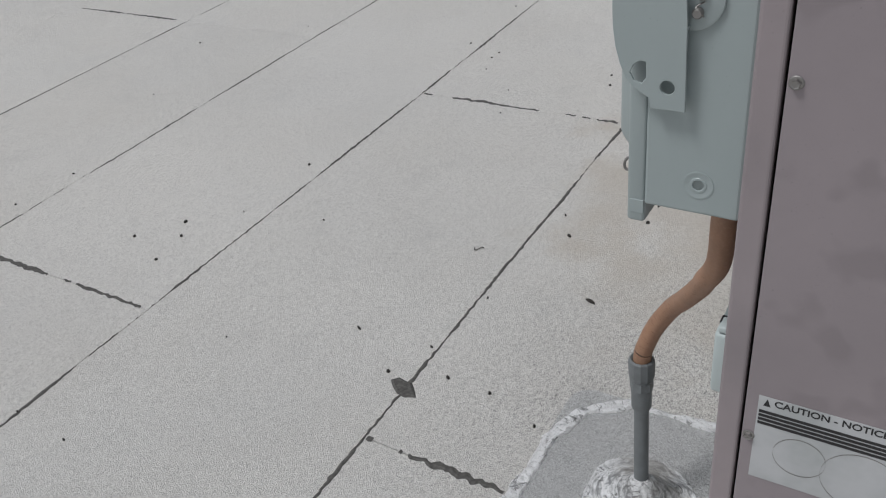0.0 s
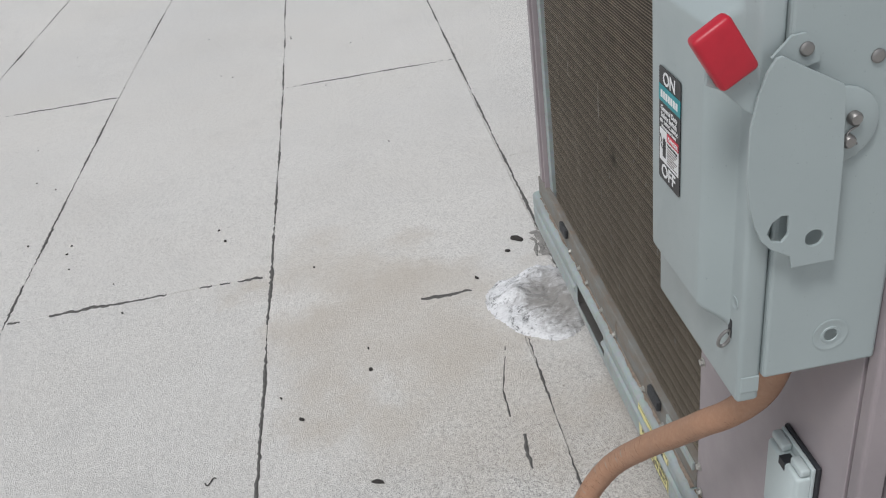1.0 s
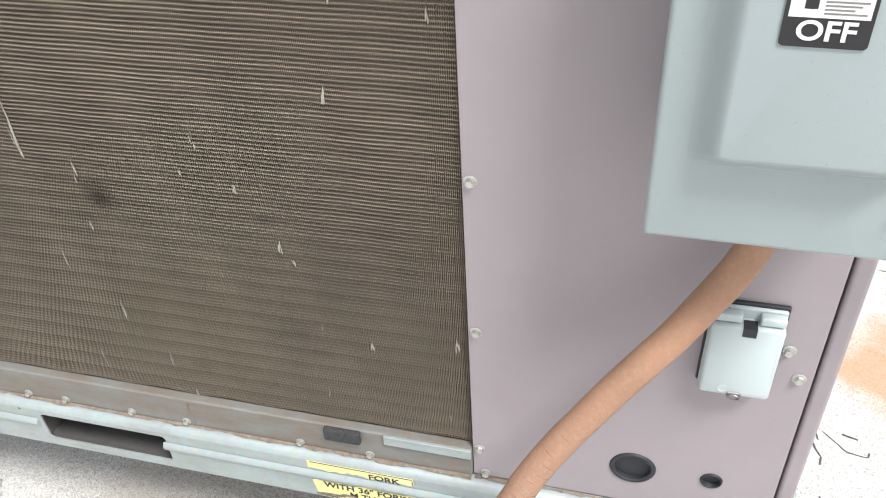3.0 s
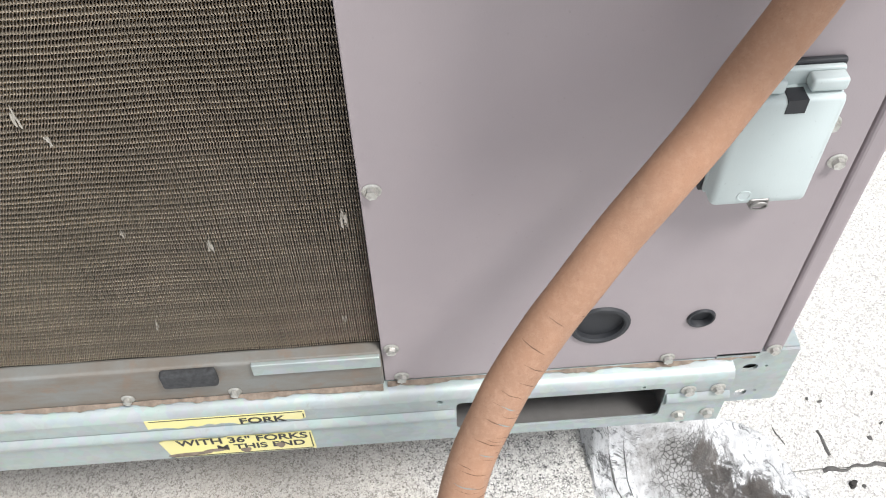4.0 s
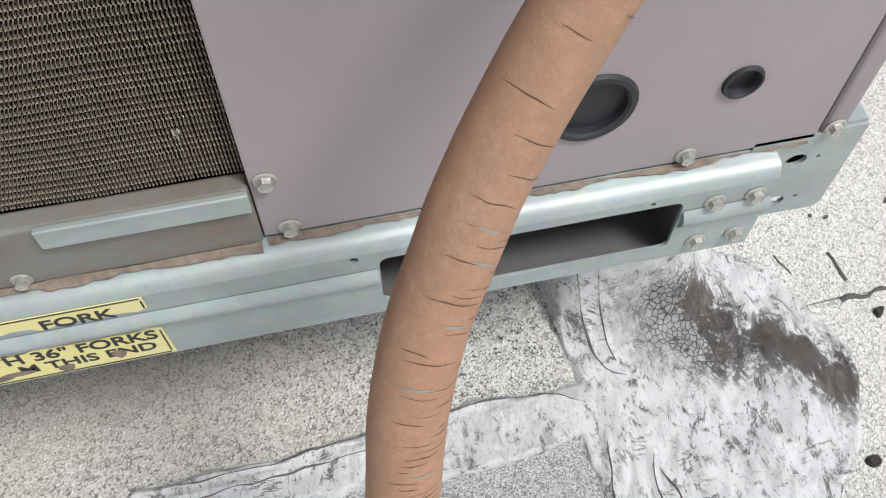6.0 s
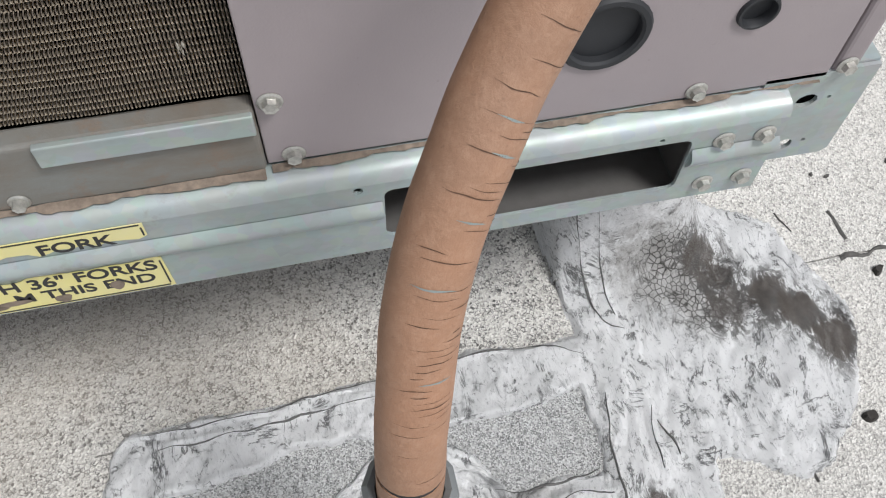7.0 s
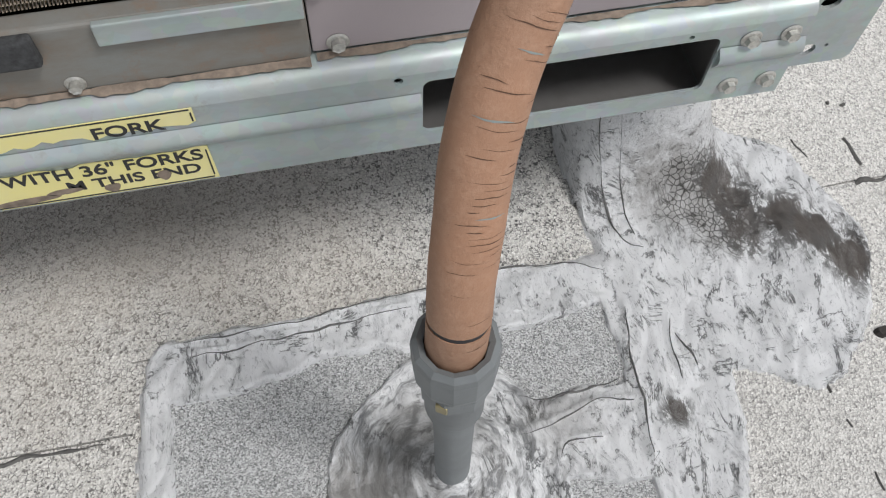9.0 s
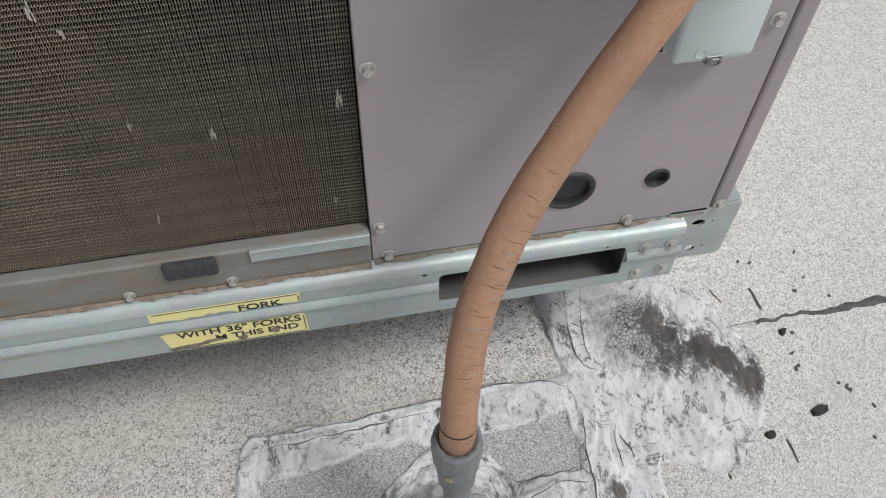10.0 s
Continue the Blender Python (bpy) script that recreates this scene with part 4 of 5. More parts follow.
for a, b in zip(rows, rows[1:]):
    for k in range(len(a)):
        bm.faces.new((a[k], a[(k + 1) % len(a)], b[(k + 1) % len(b)], b[k]))
bm.faces.new(rows[-1]), bm.faces.new(rows[0])
lid = add("lid", bm, OUTLET, outlet, smooth=True)
for x0, x1 in ((0.190, 0.217), (0.233, 0.257)):
    add("hinge", box(x0, x1, -0.022, -0.0108, 0.705, 0.715, 0.0025, 3), OUTLET, outlet, smooth=True)
under(part("hinge_notch", box(0.2185, 0.2315, -0.0268, -0.014, 0.693, 0.704), BLACK), lid)
under(part("latch", box(0.217, 0.231, -0.0275, -0.02, 0.6045, 0.6125, 0.001), STEEL), lid)
wire = [Vector((0.224 + 0.006 * math.cos(a), -0.0285 - 0.001 * math.sin(a), 0.607 + 0.0045 * math.sin(a))) for a in [2 * math.pi * k / 16 for k in range(17)]]
under(part("lock_ring", tube(wire, 0.0009, 6), STEEL), lid)
under(part("embossed_ring", lathe([(0.0052, 0), (0.0052, 0.0006), (0.0040, 0.0006), (0.0038, 0.0001)], on_front(0.2115, 0.6165, -0.0262), 18), OUTLET), lid)

# ---- conduit ----
conduit = thing("flexible_conduit", (-0.012, -0.185, 0.0), "sun-bleached orange-brown flexible conduit, cracked, rising from a grey pipe", "conduit")
RUN = [(-0.0151, -0.2089, 0.3620), (-0.0141, -0.2067, 0.3875), (-0.0120, -0.1983, 0.4184), (-0.0080, -0.1883, 0.4487), (-0.0028, -0.1751, 0.4782), (0.0079, -0.1586, 0.5119), (0.0208, -0.1449, 0.5377), (0.0360, -0.1295, 0.5623), (0.0585, -0.1128, 0.5941), (0.0806, -0.0993, 0.6225), (0.1049, -0.0850, 0.6535), (0.1285, -0.0741, 0.6838), (0.1539, -0.0610, 0.7146), (0.1765, -0.0490, 0.7479), (0.1969, -0.0416, 0.7835), (0.2107, -0.0380, 0.8189), (0.2211, -0.0351, 0.8633), (0.2274, -0.0332, 0.9106)]
path = smooth_path(RUN, 10)
CR = 0.0160
jacket = add("jacket", tube(path[12:], lambda k: CR * (1 + 0.012 * noise.noise(Vector((k * 0.21, 0.4, 0)))), 28), JACKET, conduit, "cracked orange-brown jacket", True)
add("split_ring", tube(path[9:14], CR * 0.955, 24), BLACK, conduit)
add("jacket_end", tube(path[:12], CR * 1.0, 28), JACKET, conduit, smooth=True)
# cracks across the outer side of the bend
CRACK, INNER = flat("crack_brown", (0.10, 0.055, 0.035), 0.9), flat("inner_sheath", (0.25, 0.29, 0.28), 0.6)
rng = random.Random(11)


def crack(bm, k, mid, span, width):
    c, d = path[k], (path[k + 1] - path[k - 1]).normalized()
    s = (Vector((0, -1, 0.35)) - d * d.dot(Vector((0, -1, 0.35)))).normalized()
    q, n = d.cross(s), 12
    ra, rb = [], []
    for j in range(n + 1):
        a = mid + span * (j / n - 0.5)
        off = 0.0007 * noise.noise(Vector((a * 2.5, k * 0.7, mid)))
        w = width * (0.15 + math.sin(math.pi * j / n)) * (0.7 + 0.5 * rng.random())
        p = c + (CR * 1.012) * (math.cos(a) * s + math.sin(a) * q)
        ra.append(bm.verts.new(p + d * (off + w)))
        rb.append(bm.verts.new(p + d * (off - w)))
    for j in range(n):
        bm.faces.new((ra[j], ra[j + 1], rb[j + 1], rb[j]))


bm = bmesh.new()
for k in range(9, 90):
    for _ in range(1 if 24 < k < 66 else (1 if k % 3 == 0 else 0)):
        crack(bm, k, rng.uniform(-0.5, 1.5), rng.uniform(0.3, 1.5), rng.uniform(0.00008, 0.00024))
for k in range(88, 128, 1):
    crack(bm, k, rng.uniform(0.9, 1.5), rng.uniform(0.25, 0.6), rng.uniform(0.0001, 0.00025))
tagged(add("cracks", bm, CRACK, conduit, "fine brown cracks"), kind="stuff")
bm = bmesh.new()
for k, mid, span in ((34, 0.3, 0.9), (46, -0.2, 1.1), (54, 0.2, 0.8), (62, 0.3, 0.7), (66, 0.1, 0.7)):
    crack(bm, k, mid, span, 0.0004)
tagged(add("open_cracks", bm, INNER, conduit, "cracks open to the grey sheath"), kind="stuff")
# fitting and riser pipe
axis = Vector((-0.0153, -0.2095, 0.372)) - Vector((-0.002, -0.196, 0.0))
tilt = axis.to_track_quat('Z', 'Y').to_matrix().to_4x4()
foot = Matrix.Translation((-0.002, -0.196, 0.0)) @ tilt
add("riser_pipe", lathe([(0.0140, 0.0), (0.0140, 0.10), (0.0137, 0.27)], foot, 24), PVC, conduit, "grey riser pipe", True)
add("connector", lathe([(0.0142, 0.256), (0.0178, 0.258), (0.0184, 0.262), (0.0186, 0.296), (0.0196, 0.299), (0.0200, 0.330)], foot, 24), PVC, conduit, smooth=True)
clamp = lathe([(0.0199, 0.3035), (0.0213, 0.305), (0.0213, 0.322), (0.0199, 0.324)], foot @ Matrix.Rotation(0.3, 4, 'Z'), 8)
add("clamp_ring", clamp, PVC, conduit)
seat = box(-0.0035, 0.0035, -0.0216, -0.0190, 0.308, 0.319, 0.0006)
seat.transform(foot @ Matrix.Rotation(0.2, 4, 'Z'))
add("brass_insert", seat, BRASS, conduit, "brass screw seat")
bm = lathe([(0.0199, 0.327), (0.0226, 0.3295), (0.0236, 0.336), (0.0236, 0.362), (0.0230, 0.3685), (0.0200, 0.3720), (0.0168, 0.3700), (0.0162, 0.360)], foot, 12)
add("compression_nut", bm, PVC, conduit, "grey faceted compression nut")
add("switch_hub", lathe([(0.0225, -0.0005), (0.0225, -0.006), (0.0205, -0.010), (0.0205, -0.018), (0.018, -0.020)], Matrix.Translation((0.2266, -0.0334, 0.9055)), 20), PVC, conduit, smooth=True)


# ---- roof sealant ----
def poly_sd(x, y, pts):
    """Signed distance to a polygon, inside negative."""
    d, inside, n = 9.0, False, len(pts)
    for k in range(n):
        (ax, ay), (bx, by) = pts[k], pts[(k + 1) % n]
        ex, ey = bx - ax, by - ay
        u = min(1, max(0, ((x - ax) * ex + (y - ay) * ey) / (ex * ex + ey * ey)))
        d = min(d, math.hypot(x - ax - u * ex, y - ay - u * ey))
        if (ay > y) != (by > y) and x < (bx - ax) * (y - ay) / (by - ay) + ax:
            inside = not inside
    return -d if inside else d


def seg_sd(x, y, a, b):
    ex, ey = b[0] - a[0], b[1] - a[1]
    u = min(1, max(0, ((x - a[0]) * ex + (y - a[1]) * ey) / (ex * ex + ey * ey)))
    return math.hypot(x - a[0] - u * ex, y - a[1] - u * ey)


BLOB = [(0.185, 0.0), (0.178, 0.12), (0.195, 0.30), (0.335, 0.30), (0.336, 0.17), (0.376, 0.128), (0.425, 0.095), (0.456, 0.03), (0.466, -0.04), (0.444, -0.098), (0.385, -0.150), (0.35, -0.160), (0.297, -0.138), (0.24, -0.12)]
COLUMN = [(0.175, 0.0), (0.285, -0.10), (0.270, -0.19), (0.242, -0.26), (0.225, -0.36), (0.155, -0.42), (0.165, -0.25), (0.175, -0.12), (0.168, -0.05)]
PX, PY = -0.005, -0.184


def patch_sd(x, y):
    w = 0.010 * noise.noise(Vector((x * 14, y * 14, 0.5))) + 0.005 * noise.noise(Vector((x * 45, y * 45, 2.5)))
    d = poly_sd(x, y, BLOB)
    d = min(d, poly_sd(x, y, COLUMN))
    d = min(d, seg_sd(x, y, (-0.235, -0.030), (0.19, -0.014)) - 0.031)
    d = min(d, seg_sd(x, y, (-0.257, -0.05), (-0.252, -0.30)) - 0.013)
    d = min(d, seg_sd(x, y, (-0.252, -0.30), (-0.19, -0.385)) - 0.016)
    d = min(d, seg_sd(x, y, (-0.19, -0.385), (-0.08, -0.42)) - 0.018)
    d = min(d, seg_sd(x, y, (-0.08, -0.42), (0.19, -0.425)) - 0.020)
    d = min(d, math.hypot((x - PX) / 1.0, (y - PY) / 1.08) - 0.112)
    d = min(d, seg_sd(x, y, (0.05, -0.16), (0.2, -0.175)) - 0.045)
    return d + w


FOLDS = [[(-0.227, -0.008), (-0.136, -0.008), (-0.051, 0.002), (0.12, 0.012), (0.189, -0.012)], [(-0.218, -0.022), (-0.154, -0.021), (-0.094, -0.017), (-0.003, -0.010)], [(0.204, 0.12), (0.202, 0.091), (0.214, 0.028), (0.236, 0.008)], [(0.223, 0.11), (0.225, 0.064), (0.230, 0.022)], [(0.195, -0.052), (0.185, -0.099), (0.182, -0.142), (0.175, -0.199)], [(0.234, -0.072), (0.227, -0.103), (0.227, -0.134)], [(0.236, -0.086), (0.242, -0.106), (0.244, -0.124)], [(0.061, -0.156), (0.104, -0.148), (0.136, -0.138), (0.177, -0.144)], [(0.07, -0.12), (0.102, -0.126), (0.141, -0.123), (0.172, -0.119)], [(0.094, -0.183), (0.106, -0.169), (0.139, -0.171)]]


def fold_lip(x, y):
    """A rolled lip of sealant beside each fold."""
    if x > 0.27 or y < -0.21:
        return 0.0
    d = min(seg_sd(x, y - 0.0035, a, b) for f in FOLDS for a, b in zip(f, f[1:]))
    return 0.0034 * math.exp(-(d / 0.0042) ** 2)


def patch_height(x, y, d):
    rim = ease(-d / 0.012)
    h = 0.0030 * rim + 0.0050 * rim * noise.noise(Vector((x * 30, y * 30, 1.1)))
    h += 0.0030 * math.exp(-((d + 0.006) / 0.004) ** 2)
    r = math.hypot(x - PX, y - PY)
    h += 0.074 * ease(1 - r / 0.10) ** 1.6
    h += rim * 0.0024 * math.sin(r * 260 + 16 * noise.noise(Vector((x * 11, y * 11, 3)))) * (0.4 + noise.noise(Vector((x * 17, y * 17, 5)))) * ease(1.6 - r / 0.10)
    # swept up the foot of the unit's support
    up = ease((y - 0.045) / 0.13) * ease((x - 0.165) / 0.05) * ease((0.36 - x) / 0.06)
    h += 0.20 * up
    h += rim * 0.005 * ease((x - 0.16) / 0.05) * noise.noise(Vector((x * 22 + y * 10, y * 9, 6.0)))
    h += rim * 0.010 * math.exp(-((x - 0.39) / 0.05) ** 2 - ((y + 0.03) / 0.07) ** 2)
    # dark-edged fold along the top band, and dragged strokes
    h += 0.0035 * rim * math.exp(-((y - 0.004 - 0.012 * math.sin(9 * x)) / 0.0035) ** 2) * ease((0.2 - x) / 0.02)
    h += 0.0030 * rim * math.exp(-((x - 0.183 - 0.02 * math.sin(14 * y)) / 0.003) ** 2) * ease(-y / 0.05)
    stroke = noise.noise(Vector((x * 60 + y * 8, y * 7, 9.1)))
    h += 0.0045 * rim * ease((x - 0.16) / 0.03) * max(0.0, stroke) ** 1.5
    h += rim * fold_lip(x, y)
    # trowel ridges
    h += rim * 0.0042 * abs(noise.noise(Vector((x * 55 - y * 30, y * 20 + x * 9, 8.0))))
    return max(h, 0.0002)


def patched(x, y):
    """One over the repair sheet, none past it."""
    return ease((x + 0.272) / 0.012) * ease((0.225 - x) / 0.012) * ease((y + 0.44) / 0.012) * ease((0.01 - y) / 0.012)


def sealant(x0, x1, y0, y1, sd, height, material, label, step, region):
    """Trowelled sealant wherever sd is negative; region names the part at a place."""
    heap = thing("roof_sealant", ((x0 + x1) / 2, (y0 + y1) / 2, 0), label, "roof sealant")
    nx, ny = int((x1 - x0) / step), int((y1 - y0) / step)
    spot = {}

    def place(i, j):
        if (i, j) not in spot:
            x, y = x0 + i * step, y0 + j * step
            d = sd(x, y)
            if d > -0.6 * step:
                z = -0.0005
            else:
                z = 0.0030 * patched(x, y) + 0.0006 + height(x, y, d)
            spot[i, j] = (x, y, z)
        return spot[i, j]

    kinds = {}
    for i in range(nx):
        for j in range(ny):
            x, y = x0 + (i + 0.5) * step, y0 + (j + 0.5) * step
            if sd(x, y) < 0:
                kinds.setdefault(region(x, y), []).append((i, j))
    for kind, cells in kinds.items():
        bm, made = bmesh.new(), {}
        for i, j in cells:
            corners = []
            for c in ((i, j), (i + 1, j), (i + 1, j + 1), (i, j + 1)):
                if c not in made:
                    made[c] = bm.verts.new(place(*c))
                corners.append(made[c])
            bm.faces.new(corners)
        add(kind, bm, material, heap, smooth=True)
    return heap


def right_region(x, y):
    if math.hypot(x - PX, y - PY) < 0.125:
        return "pipe_boot"
    if x > 0.17 and y > -0.14 or x > 0.28:
        return "support_skirt"
    return "trowelled_strip" if x > 0.05 and y < -0.09 else "border_band"


patch = plate([(u, v) for u, v in rect(-0.259, 0.218, -0.442, -0.012, 0.05)], [], 0.004, Matrix.Translation((0, 0, 0.0028)))
tagged(part("patch_sheet", patch, CAP_PATCH), "grey granulated repair sheet round the conduit", "roof patch")
heap = sealant(-0.30, 0.48, -0.47, 0.30, patch_sd, patch_height, MASTIC, "white trowelled roof sealant round the conduit, worn to grey and black", 0.0033, right_region)


# thin dark strips painted as the shadow in each sealant fold
FOLDSHADE = flat("fold_shadow_grey", (0.13, 0.128, 0.125), 0.9, 0.0, 0.4, 150)
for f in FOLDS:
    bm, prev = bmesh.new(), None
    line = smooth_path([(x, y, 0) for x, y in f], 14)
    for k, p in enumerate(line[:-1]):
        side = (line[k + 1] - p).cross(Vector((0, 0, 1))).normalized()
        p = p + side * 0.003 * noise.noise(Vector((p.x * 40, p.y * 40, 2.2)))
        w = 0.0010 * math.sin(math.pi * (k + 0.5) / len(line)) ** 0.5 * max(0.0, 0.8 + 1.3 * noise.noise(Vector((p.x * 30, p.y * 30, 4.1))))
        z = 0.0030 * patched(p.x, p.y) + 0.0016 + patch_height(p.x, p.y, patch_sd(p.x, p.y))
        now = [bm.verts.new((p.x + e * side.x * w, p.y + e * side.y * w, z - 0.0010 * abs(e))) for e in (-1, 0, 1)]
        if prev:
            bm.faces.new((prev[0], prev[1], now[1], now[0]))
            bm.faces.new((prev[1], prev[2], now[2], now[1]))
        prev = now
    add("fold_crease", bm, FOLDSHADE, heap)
heap.location += Vector((0.003, -0.012, 0))


def left_sd(x, y):
    a = math.atan2(y + 0.03, x + 1.135)
    return math.hypot((x + 1.135) / 1.22, y + 0.02) - 0.146 - 0.010 * math.sin(3 * a + 1) + 0.012 * noise.noise(Vector((x * 12, y * 12, 0.9))) + 0.005 * noise.noise(Vector((x * 50, y * 50, 3.3)))


def left_height(x, y, d):
    rim = ease(-d / 0.02)
    h = 0.004 * rim + 0.035 * ease(-d / 0.10) + 0.012 * rim * noise.noise(Vector((x * 10, y * 14, 4.4)))
    h += 0.05 * ease((y + 0.01) / 0.11) * ease((x + 1.25) / 0.10) * ease((-0.95 - x) / 0.10)
    return max(0.0003, h + 0.014 * rim * abs(noise.noise(Vector((x * 30, y * 20, 7.7)))) + 0.006 * rim * abs(noise.noise(Vector((x * 70, y * 60, 1.7)))) + 0.020 * rim * (0.5 - abs(noise.noise(Vector((x * 16 + 9 * y, y * 11 - 5 * x, 2.9))))) - 0.018 * math.exp(-((x + 1.09) / 0.07) ** 2 - ((y + 0.02) / 0.045) ** 2))


sealant(-1.38, -0.90, -0.21, 0.17, left_sd, left_height, MASTIC_L, "bright white roof sealant heaped round a unit support", 0.006, lambda x, y: "mound" if left_sd(x, y) < -0.05 else "rim")

# supports under the base rail
for x, y in ((0.265, 0.24), (-1.05, 0.32), (0.265, 1.02), (-1.05, 1.02)):
    sup = thing("unit_support", (x, y, 0), "low sealant-covered roof support under the base rail", "support", "supports under the unit")
    add("post", box(x - 0.045, x + 0.045, y - 0.06, y + 0.06, -0.002, 0.258, 0.006), MASTIC_L, sup)
    add("cap_plate", box(x - 0.055, x + 0.055, y - 0.075, y + 0.075, 0.2582, 0.2638, 0.001), GALV, sup)


# ---- bitumen along the seams, cracks and chips ----
def bleed(pts, width, name="seam_bleed", seed=0, lift=0.0012, cut=0.0, material=None):
    """A dark uneven line of bitumen that swells and fades along its way; cut leaves gaps."""
    bm = bmesh.new()
    line = []
    for a, b in zip(pts, pts[1:]):
        n = max(2, int(math.dist(a, b) / 0.008))
        line += [(a[0] + (b[0] - a[0]) * k / n, a[1] + (b[1] - a[1]) * k / n) for k in range(n)]
    prev = None
    for k, (x, y) in enumerate(line[:-1]):
        dx, dy = line[k + 1][0] - x, line[k + 1][1] - y
        ln = math.hypot(dx, dy) or 1
        f = 0.55 + 0.9 * noise.noise(Vector((x * 5 + seed, y * 5, 0.2))) + 0.5 * noise.noise(Vector((x * 40, y * 40 + seed, 1.2)))
        w = width * f
        if w < width * cut or w <= 0.0003:
            prev = None
            continue
        o = 0.8 * width * noise.noise(Vector((x * 60, y * 60, seed)))
        side = Vector((-dy / ln, dx / ln, 0))
        c = Vector((x, y, lift)) + side * o
        now = (bm.verts.new(c + side * w - Vector((0, 0, 0.0010))), bm.verts.new(c + Vector((0, 0, 0.0006 * f))), bm.verts.new(c - side * w * (0.6 + 0.6 * rng.random()) - Vector((0, 0, 0.0010))))
        if prev:
            bm.faces.new((prev[0], now[0], now[1], prev[1]))
            bm.faces.new((prev[1], now[1], now[2], prev[2]))
        prev = now
    if not bm.faces:
        bm.free()
        return
    add(name, bm, material or SEAMDARK, roof)


CRUST = flat("grey_mineral_crust", (0.33, 0.32, 0.30), 0.95, 0.0, 0.65, 180)
SEAMDARK = flat("weathered_bitumen", (0.13, 0.125, 0.118), 0.9, 0.0, 0.6, 120)
for k, y in enumerate((-3.375, -2.525, -1.685, -0.837, 0.93)):
    bleed([(x * 0.25, edge(x * 0.25, y)) for x in range(-26, 9)], 0.0062, seed=k, cut=0.16)
bleed([(-6.5, edge(-6.5, 0.045)), (-4, edge(-4, 0.045)), (-1.25, 0.045)], 0.006, seed=7, cut=0.2)
bleed([(0.50, 0.008), (2.0, 0.012)], 0.0065, seed=8)
bleed([(-0.965, -0.117), (-0.67, -0.122), (-0.27, -0.125)], 0.005, seed=9)
for x, y0, y1, w in ((-1.535, -1.675, -0.845, 0.011), (-0.037, -2.515, -1.695, 0.010), (0.104, -0.83, -0.44, 0.012), (-3.308, -0.82, 0.04, 0.008), (-3.60, -2.51, -1.69, 0.010), (-1.92, -4.2, -3.39, 0.010), (-5.6, -1.67, -0.84, 0.01)):
    bleed([(x + wobble(x, y0 + (y1 - y0) * k / 6), y0 + (y1 - y0) * k / 6) for k in range(7)], w, seed=x, cut=0.35)
for pts, w in (([(-1.244, -0.378), (-1.236, -0.31), (-1.246, -0.21)], 0.008), ([(-0.965, -0.18), (-0.88, -0.20), (-0.78, -0.225), (-0.66, -0.228)], 0.0028), ([(-0.61, -0.207), (-0.55, -0.215), (-0.48, -0.212)], 0.006), ([(0.449, 0.125), (0.452, 0.10), (0.455, 0.064), (0.47, 0.03)], 0.0024), ([(0.512, 0.064), (0.516, 0.036), (0.519, 0.008)], 0.0026), ([(0.376, -0.19), (0.381, -0.235), (0.385, -0.268), (0.388, -0.32), (0.38, -0.42)], 0.0032), ([(-0.34, -0.215), (-0.455, -0.221)], 0.004), ([(-1.48, 0.0), (-1.46, 0.06), (-1.40, 0.05)], 0.010), ([(0.478, -0.13), (0.47, -0.17), (0.475, -0.22)], 0.004)):
    bleed(pts, w, "crack_line", seed=w * 900, cut=0.3)


for k, (y, w) in enumerate(((0.045, 0.016), (0.025, 0.012), (0.07, 0.014), (0.005, 0.008), (0.09, 0.010))):
    bleed([(-1.53 + 0.02 * k, y), (-1.45, y + 0.012), (-1.34, y - 0.008)], w, "mineral_crust", seed=31 + k, lift=0.003, cut=0.35, material=CRUST)


def chip(x, y, length, width, turn, height=0.006, material=None):
    """A weathered scrap lying on the roof."""
    bm = bmesh.new()
    r = random.Random(int(abs(x * 7919 + y * 104729)) + 3)
    n = 13
    top, low = [], []
    for k in range(n):
        a = 2 * math.pi * k / n
        f = r.uniform(0.78, 1.1)
        u, v = 0.5 * length * math.cos(a) * f, 0.5 * width * math.sin(a) * f
        low.append(bm.verts.new((u, v, -0.001)))
        top.append(bm.verts.new((0.75 * u, 0.75 * v, height * r.uniform(0.5, 1.0))))
    for k in range(n):
        bm.faces.new((low[k], low[(k + 1) % n], top[(k + 1) % n], top[k]))
    bm.faces.new(top), bm.faces.new(low[::-1])
    ob = part("debris_chip", bm, material or DEBRIS)
    ob.matrix_basis = pose(x - 0.012, y + 0.025, 0.001, 0, 0, turn) if x < 0.3 else pose(x, y - 0.010, 0.001, 0, 0, turn)
    return tagged(ob, "small dark scrap of debris on the roof", "debris", "scraps on the roof")


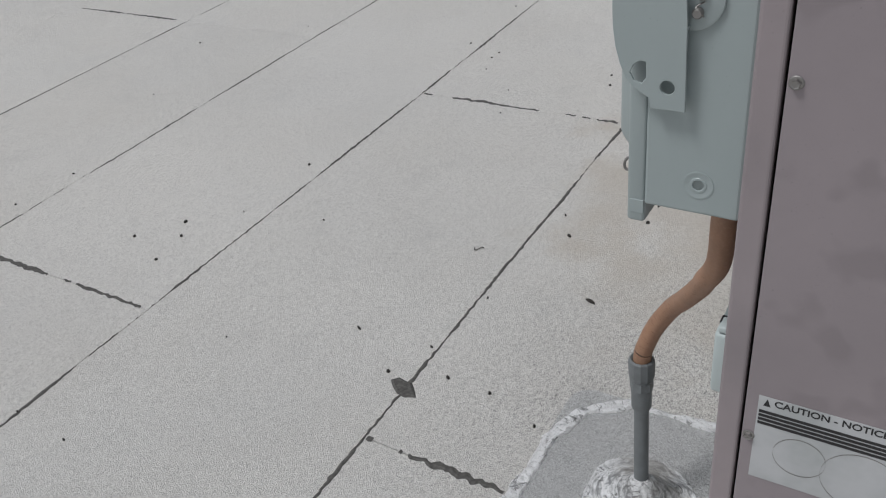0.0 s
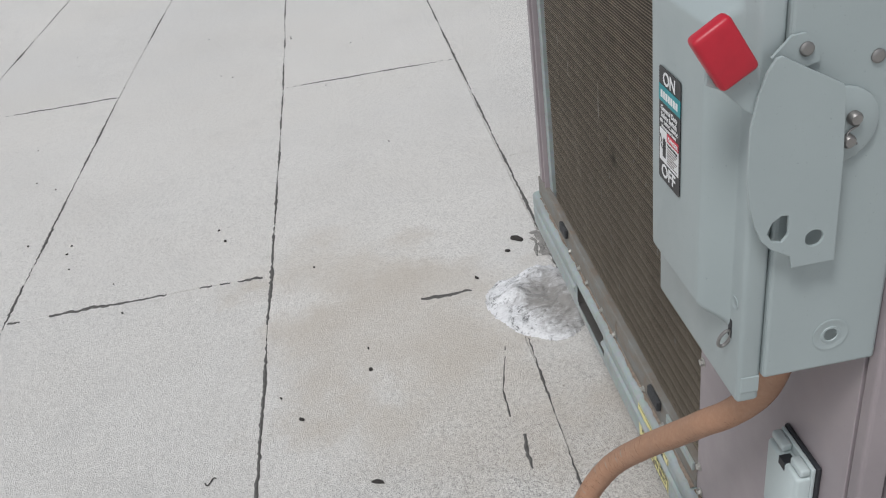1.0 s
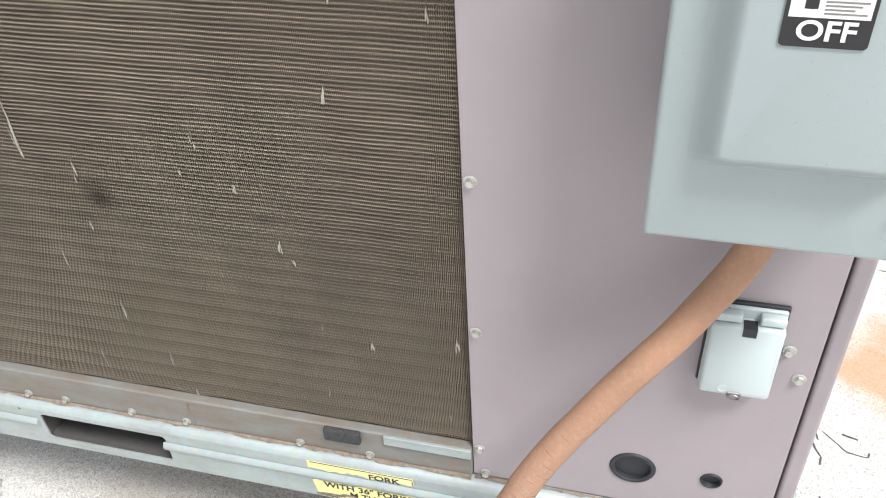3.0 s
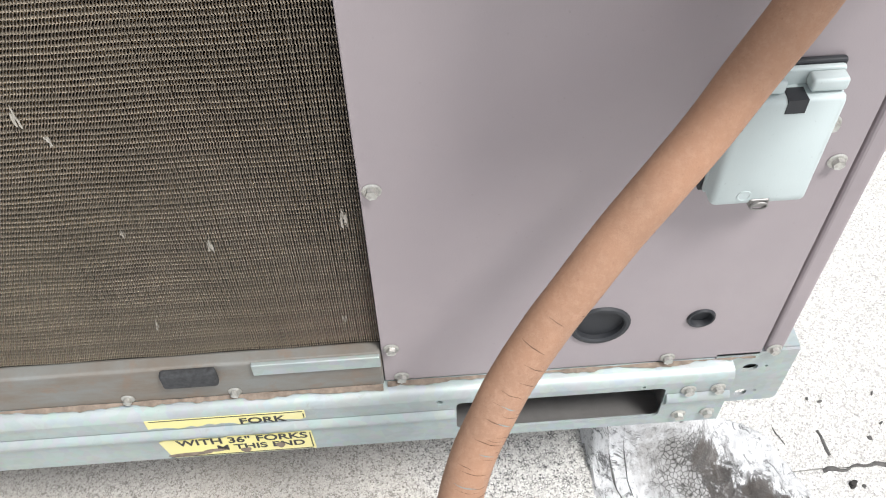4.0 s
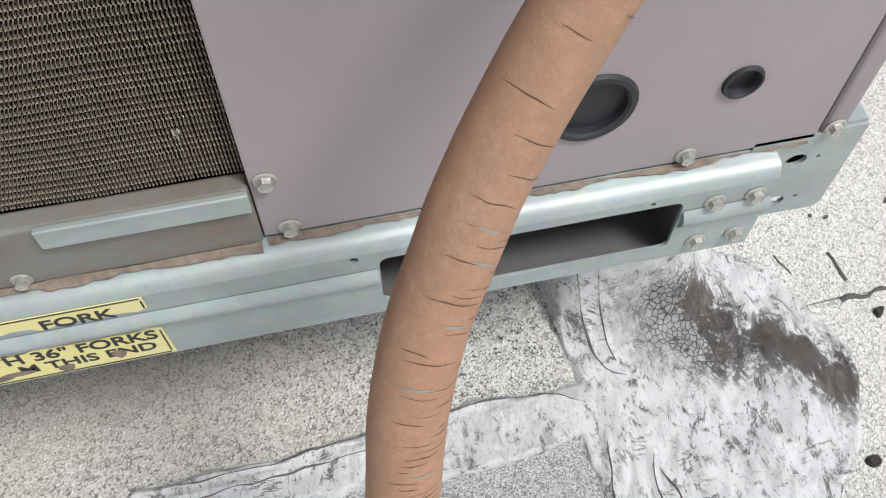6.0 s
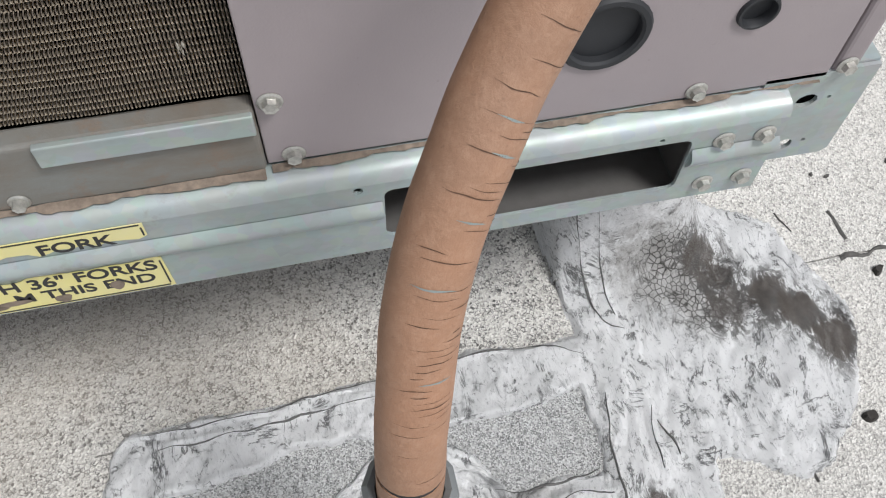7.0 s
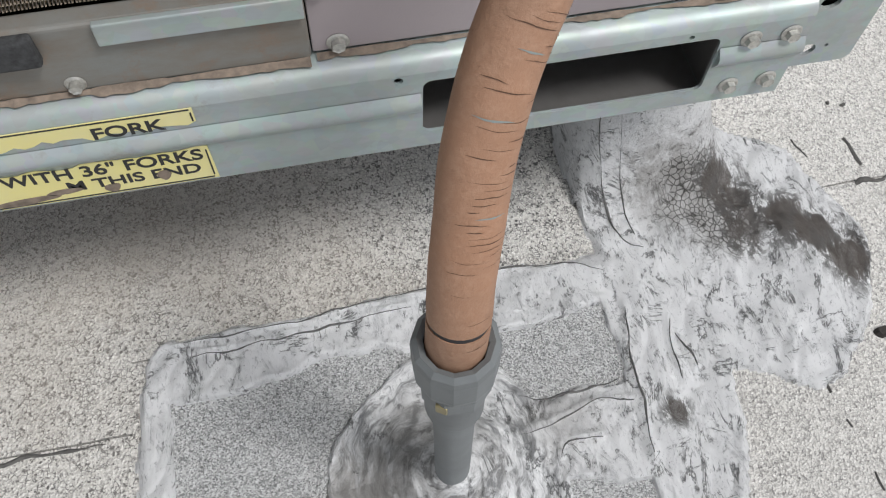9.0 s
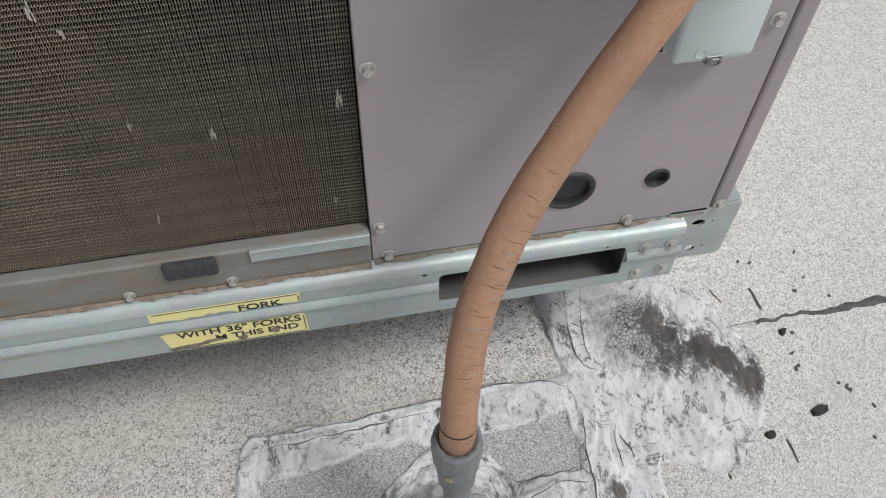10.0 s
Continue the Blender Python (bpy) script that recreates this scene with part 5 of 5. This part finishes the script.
CHIPS = ((-0.549, -0.56, 0.036, 0.011, 70), (-0.81, -0.734, 0.018, 0.010, 60), (-0.138, -0.642, 0.010, 0.008, 10), (-0.103, -0.906, 0.012, 0.010, 40), (-0.144, -0.759, 0.014, 0.008, 60), (-0.087, -0.503, 0.010, 0.007, 0), (-0.212, -1.071, 0.020, 0.005, 65), (-0.888, -1.762, 0.012, 0.010, 0), (-1.485, -0.036, 0.055, 0.03, 40), (-1.42, -0.08, 0.02, 0.012, 80), (-1.30, -0.2, 0.02, 0.008, 30), (-0.958, -0.549, 0.014, 0.012, 0), (-1.82, -1.004, 0.012, 0.01, 0), (0.52, -0.104, 0.03, 0.016, 20), (0.44, -0.125, 0.016, 0.014, 0), (0.52, 0.02, 0.014, 0.01, 40), (-0.43, -1.92, 0.016, 0.012, 0), (-0.30, -2.02, 0.012, 0.01, 0), (-0.36, -1.87, 0.012, 0.01, 0), (-0.23, -1.85, 0.012, 0.01, 0))
for c in CHIPS:
    chip(*c)
chip(-0.072, -0.843, 0.095, 0.045, 70, 0.003, SEAMDARK)
wiggle = [Vector((-0.664 + 0.011 * math.sin(a * 1.3), -0.926 + 0.006 * a - 0.012, 0.003)) for a in [k / 3 for k in range(14)]]
tagged(part("bent_wire", tube(wiggle, 0.0013, 6), DEBRIS, smooth=True), "short scrap of bent dark wire on the roof", "debris", "scraps on the roof")
rng = random.Random(21)
for _ in range(46):
    chip(rng.uniform(-4.5, 0.6), rng.uniform(-3.2, -0.25), rng.uniform(0.005, 0.012), rng.uniform(0.004, 0.008), rng.uniform(0, 180), 0.004)
for _ in range(16):
    chip(rng.uniform(0.475, 0.62), rng.uniform(-0.16, 0.16), rng.uniform(0.004, 0.010), rng.uniform(0.003, 0.006), rng.uniform(0, 180), 0.002, SEAMDARK)
for pts, w in (([(0.52, 0.09), (0.55, 0.07), (0.56, 0.03)], 0.0020), ([(0.482, 0.475), (0.478, 0.44), (0.492, 0.40), (0.487, 0.36), (0.505, 0.33), (0.51, 0.29)], 0.0045), ([(0.492, 0.445), (0.53, 0.405), (0.565, 0.40), (0.575, 0.43)], 0.0020), ([(0.525, 0.445), (0.57, 0.432)], 0.0030), ([(0.470, 0.42), (0.486, 0.385), (0.474, 0.35)], 0.0035), ([(0.475, 0.30), (0.486, 0.27)], 0.003)):
    bleed(pts, w, "crack_line", seed=w * 700, cut=0.25)
roof.location = (-0.012, 0.025, 0)
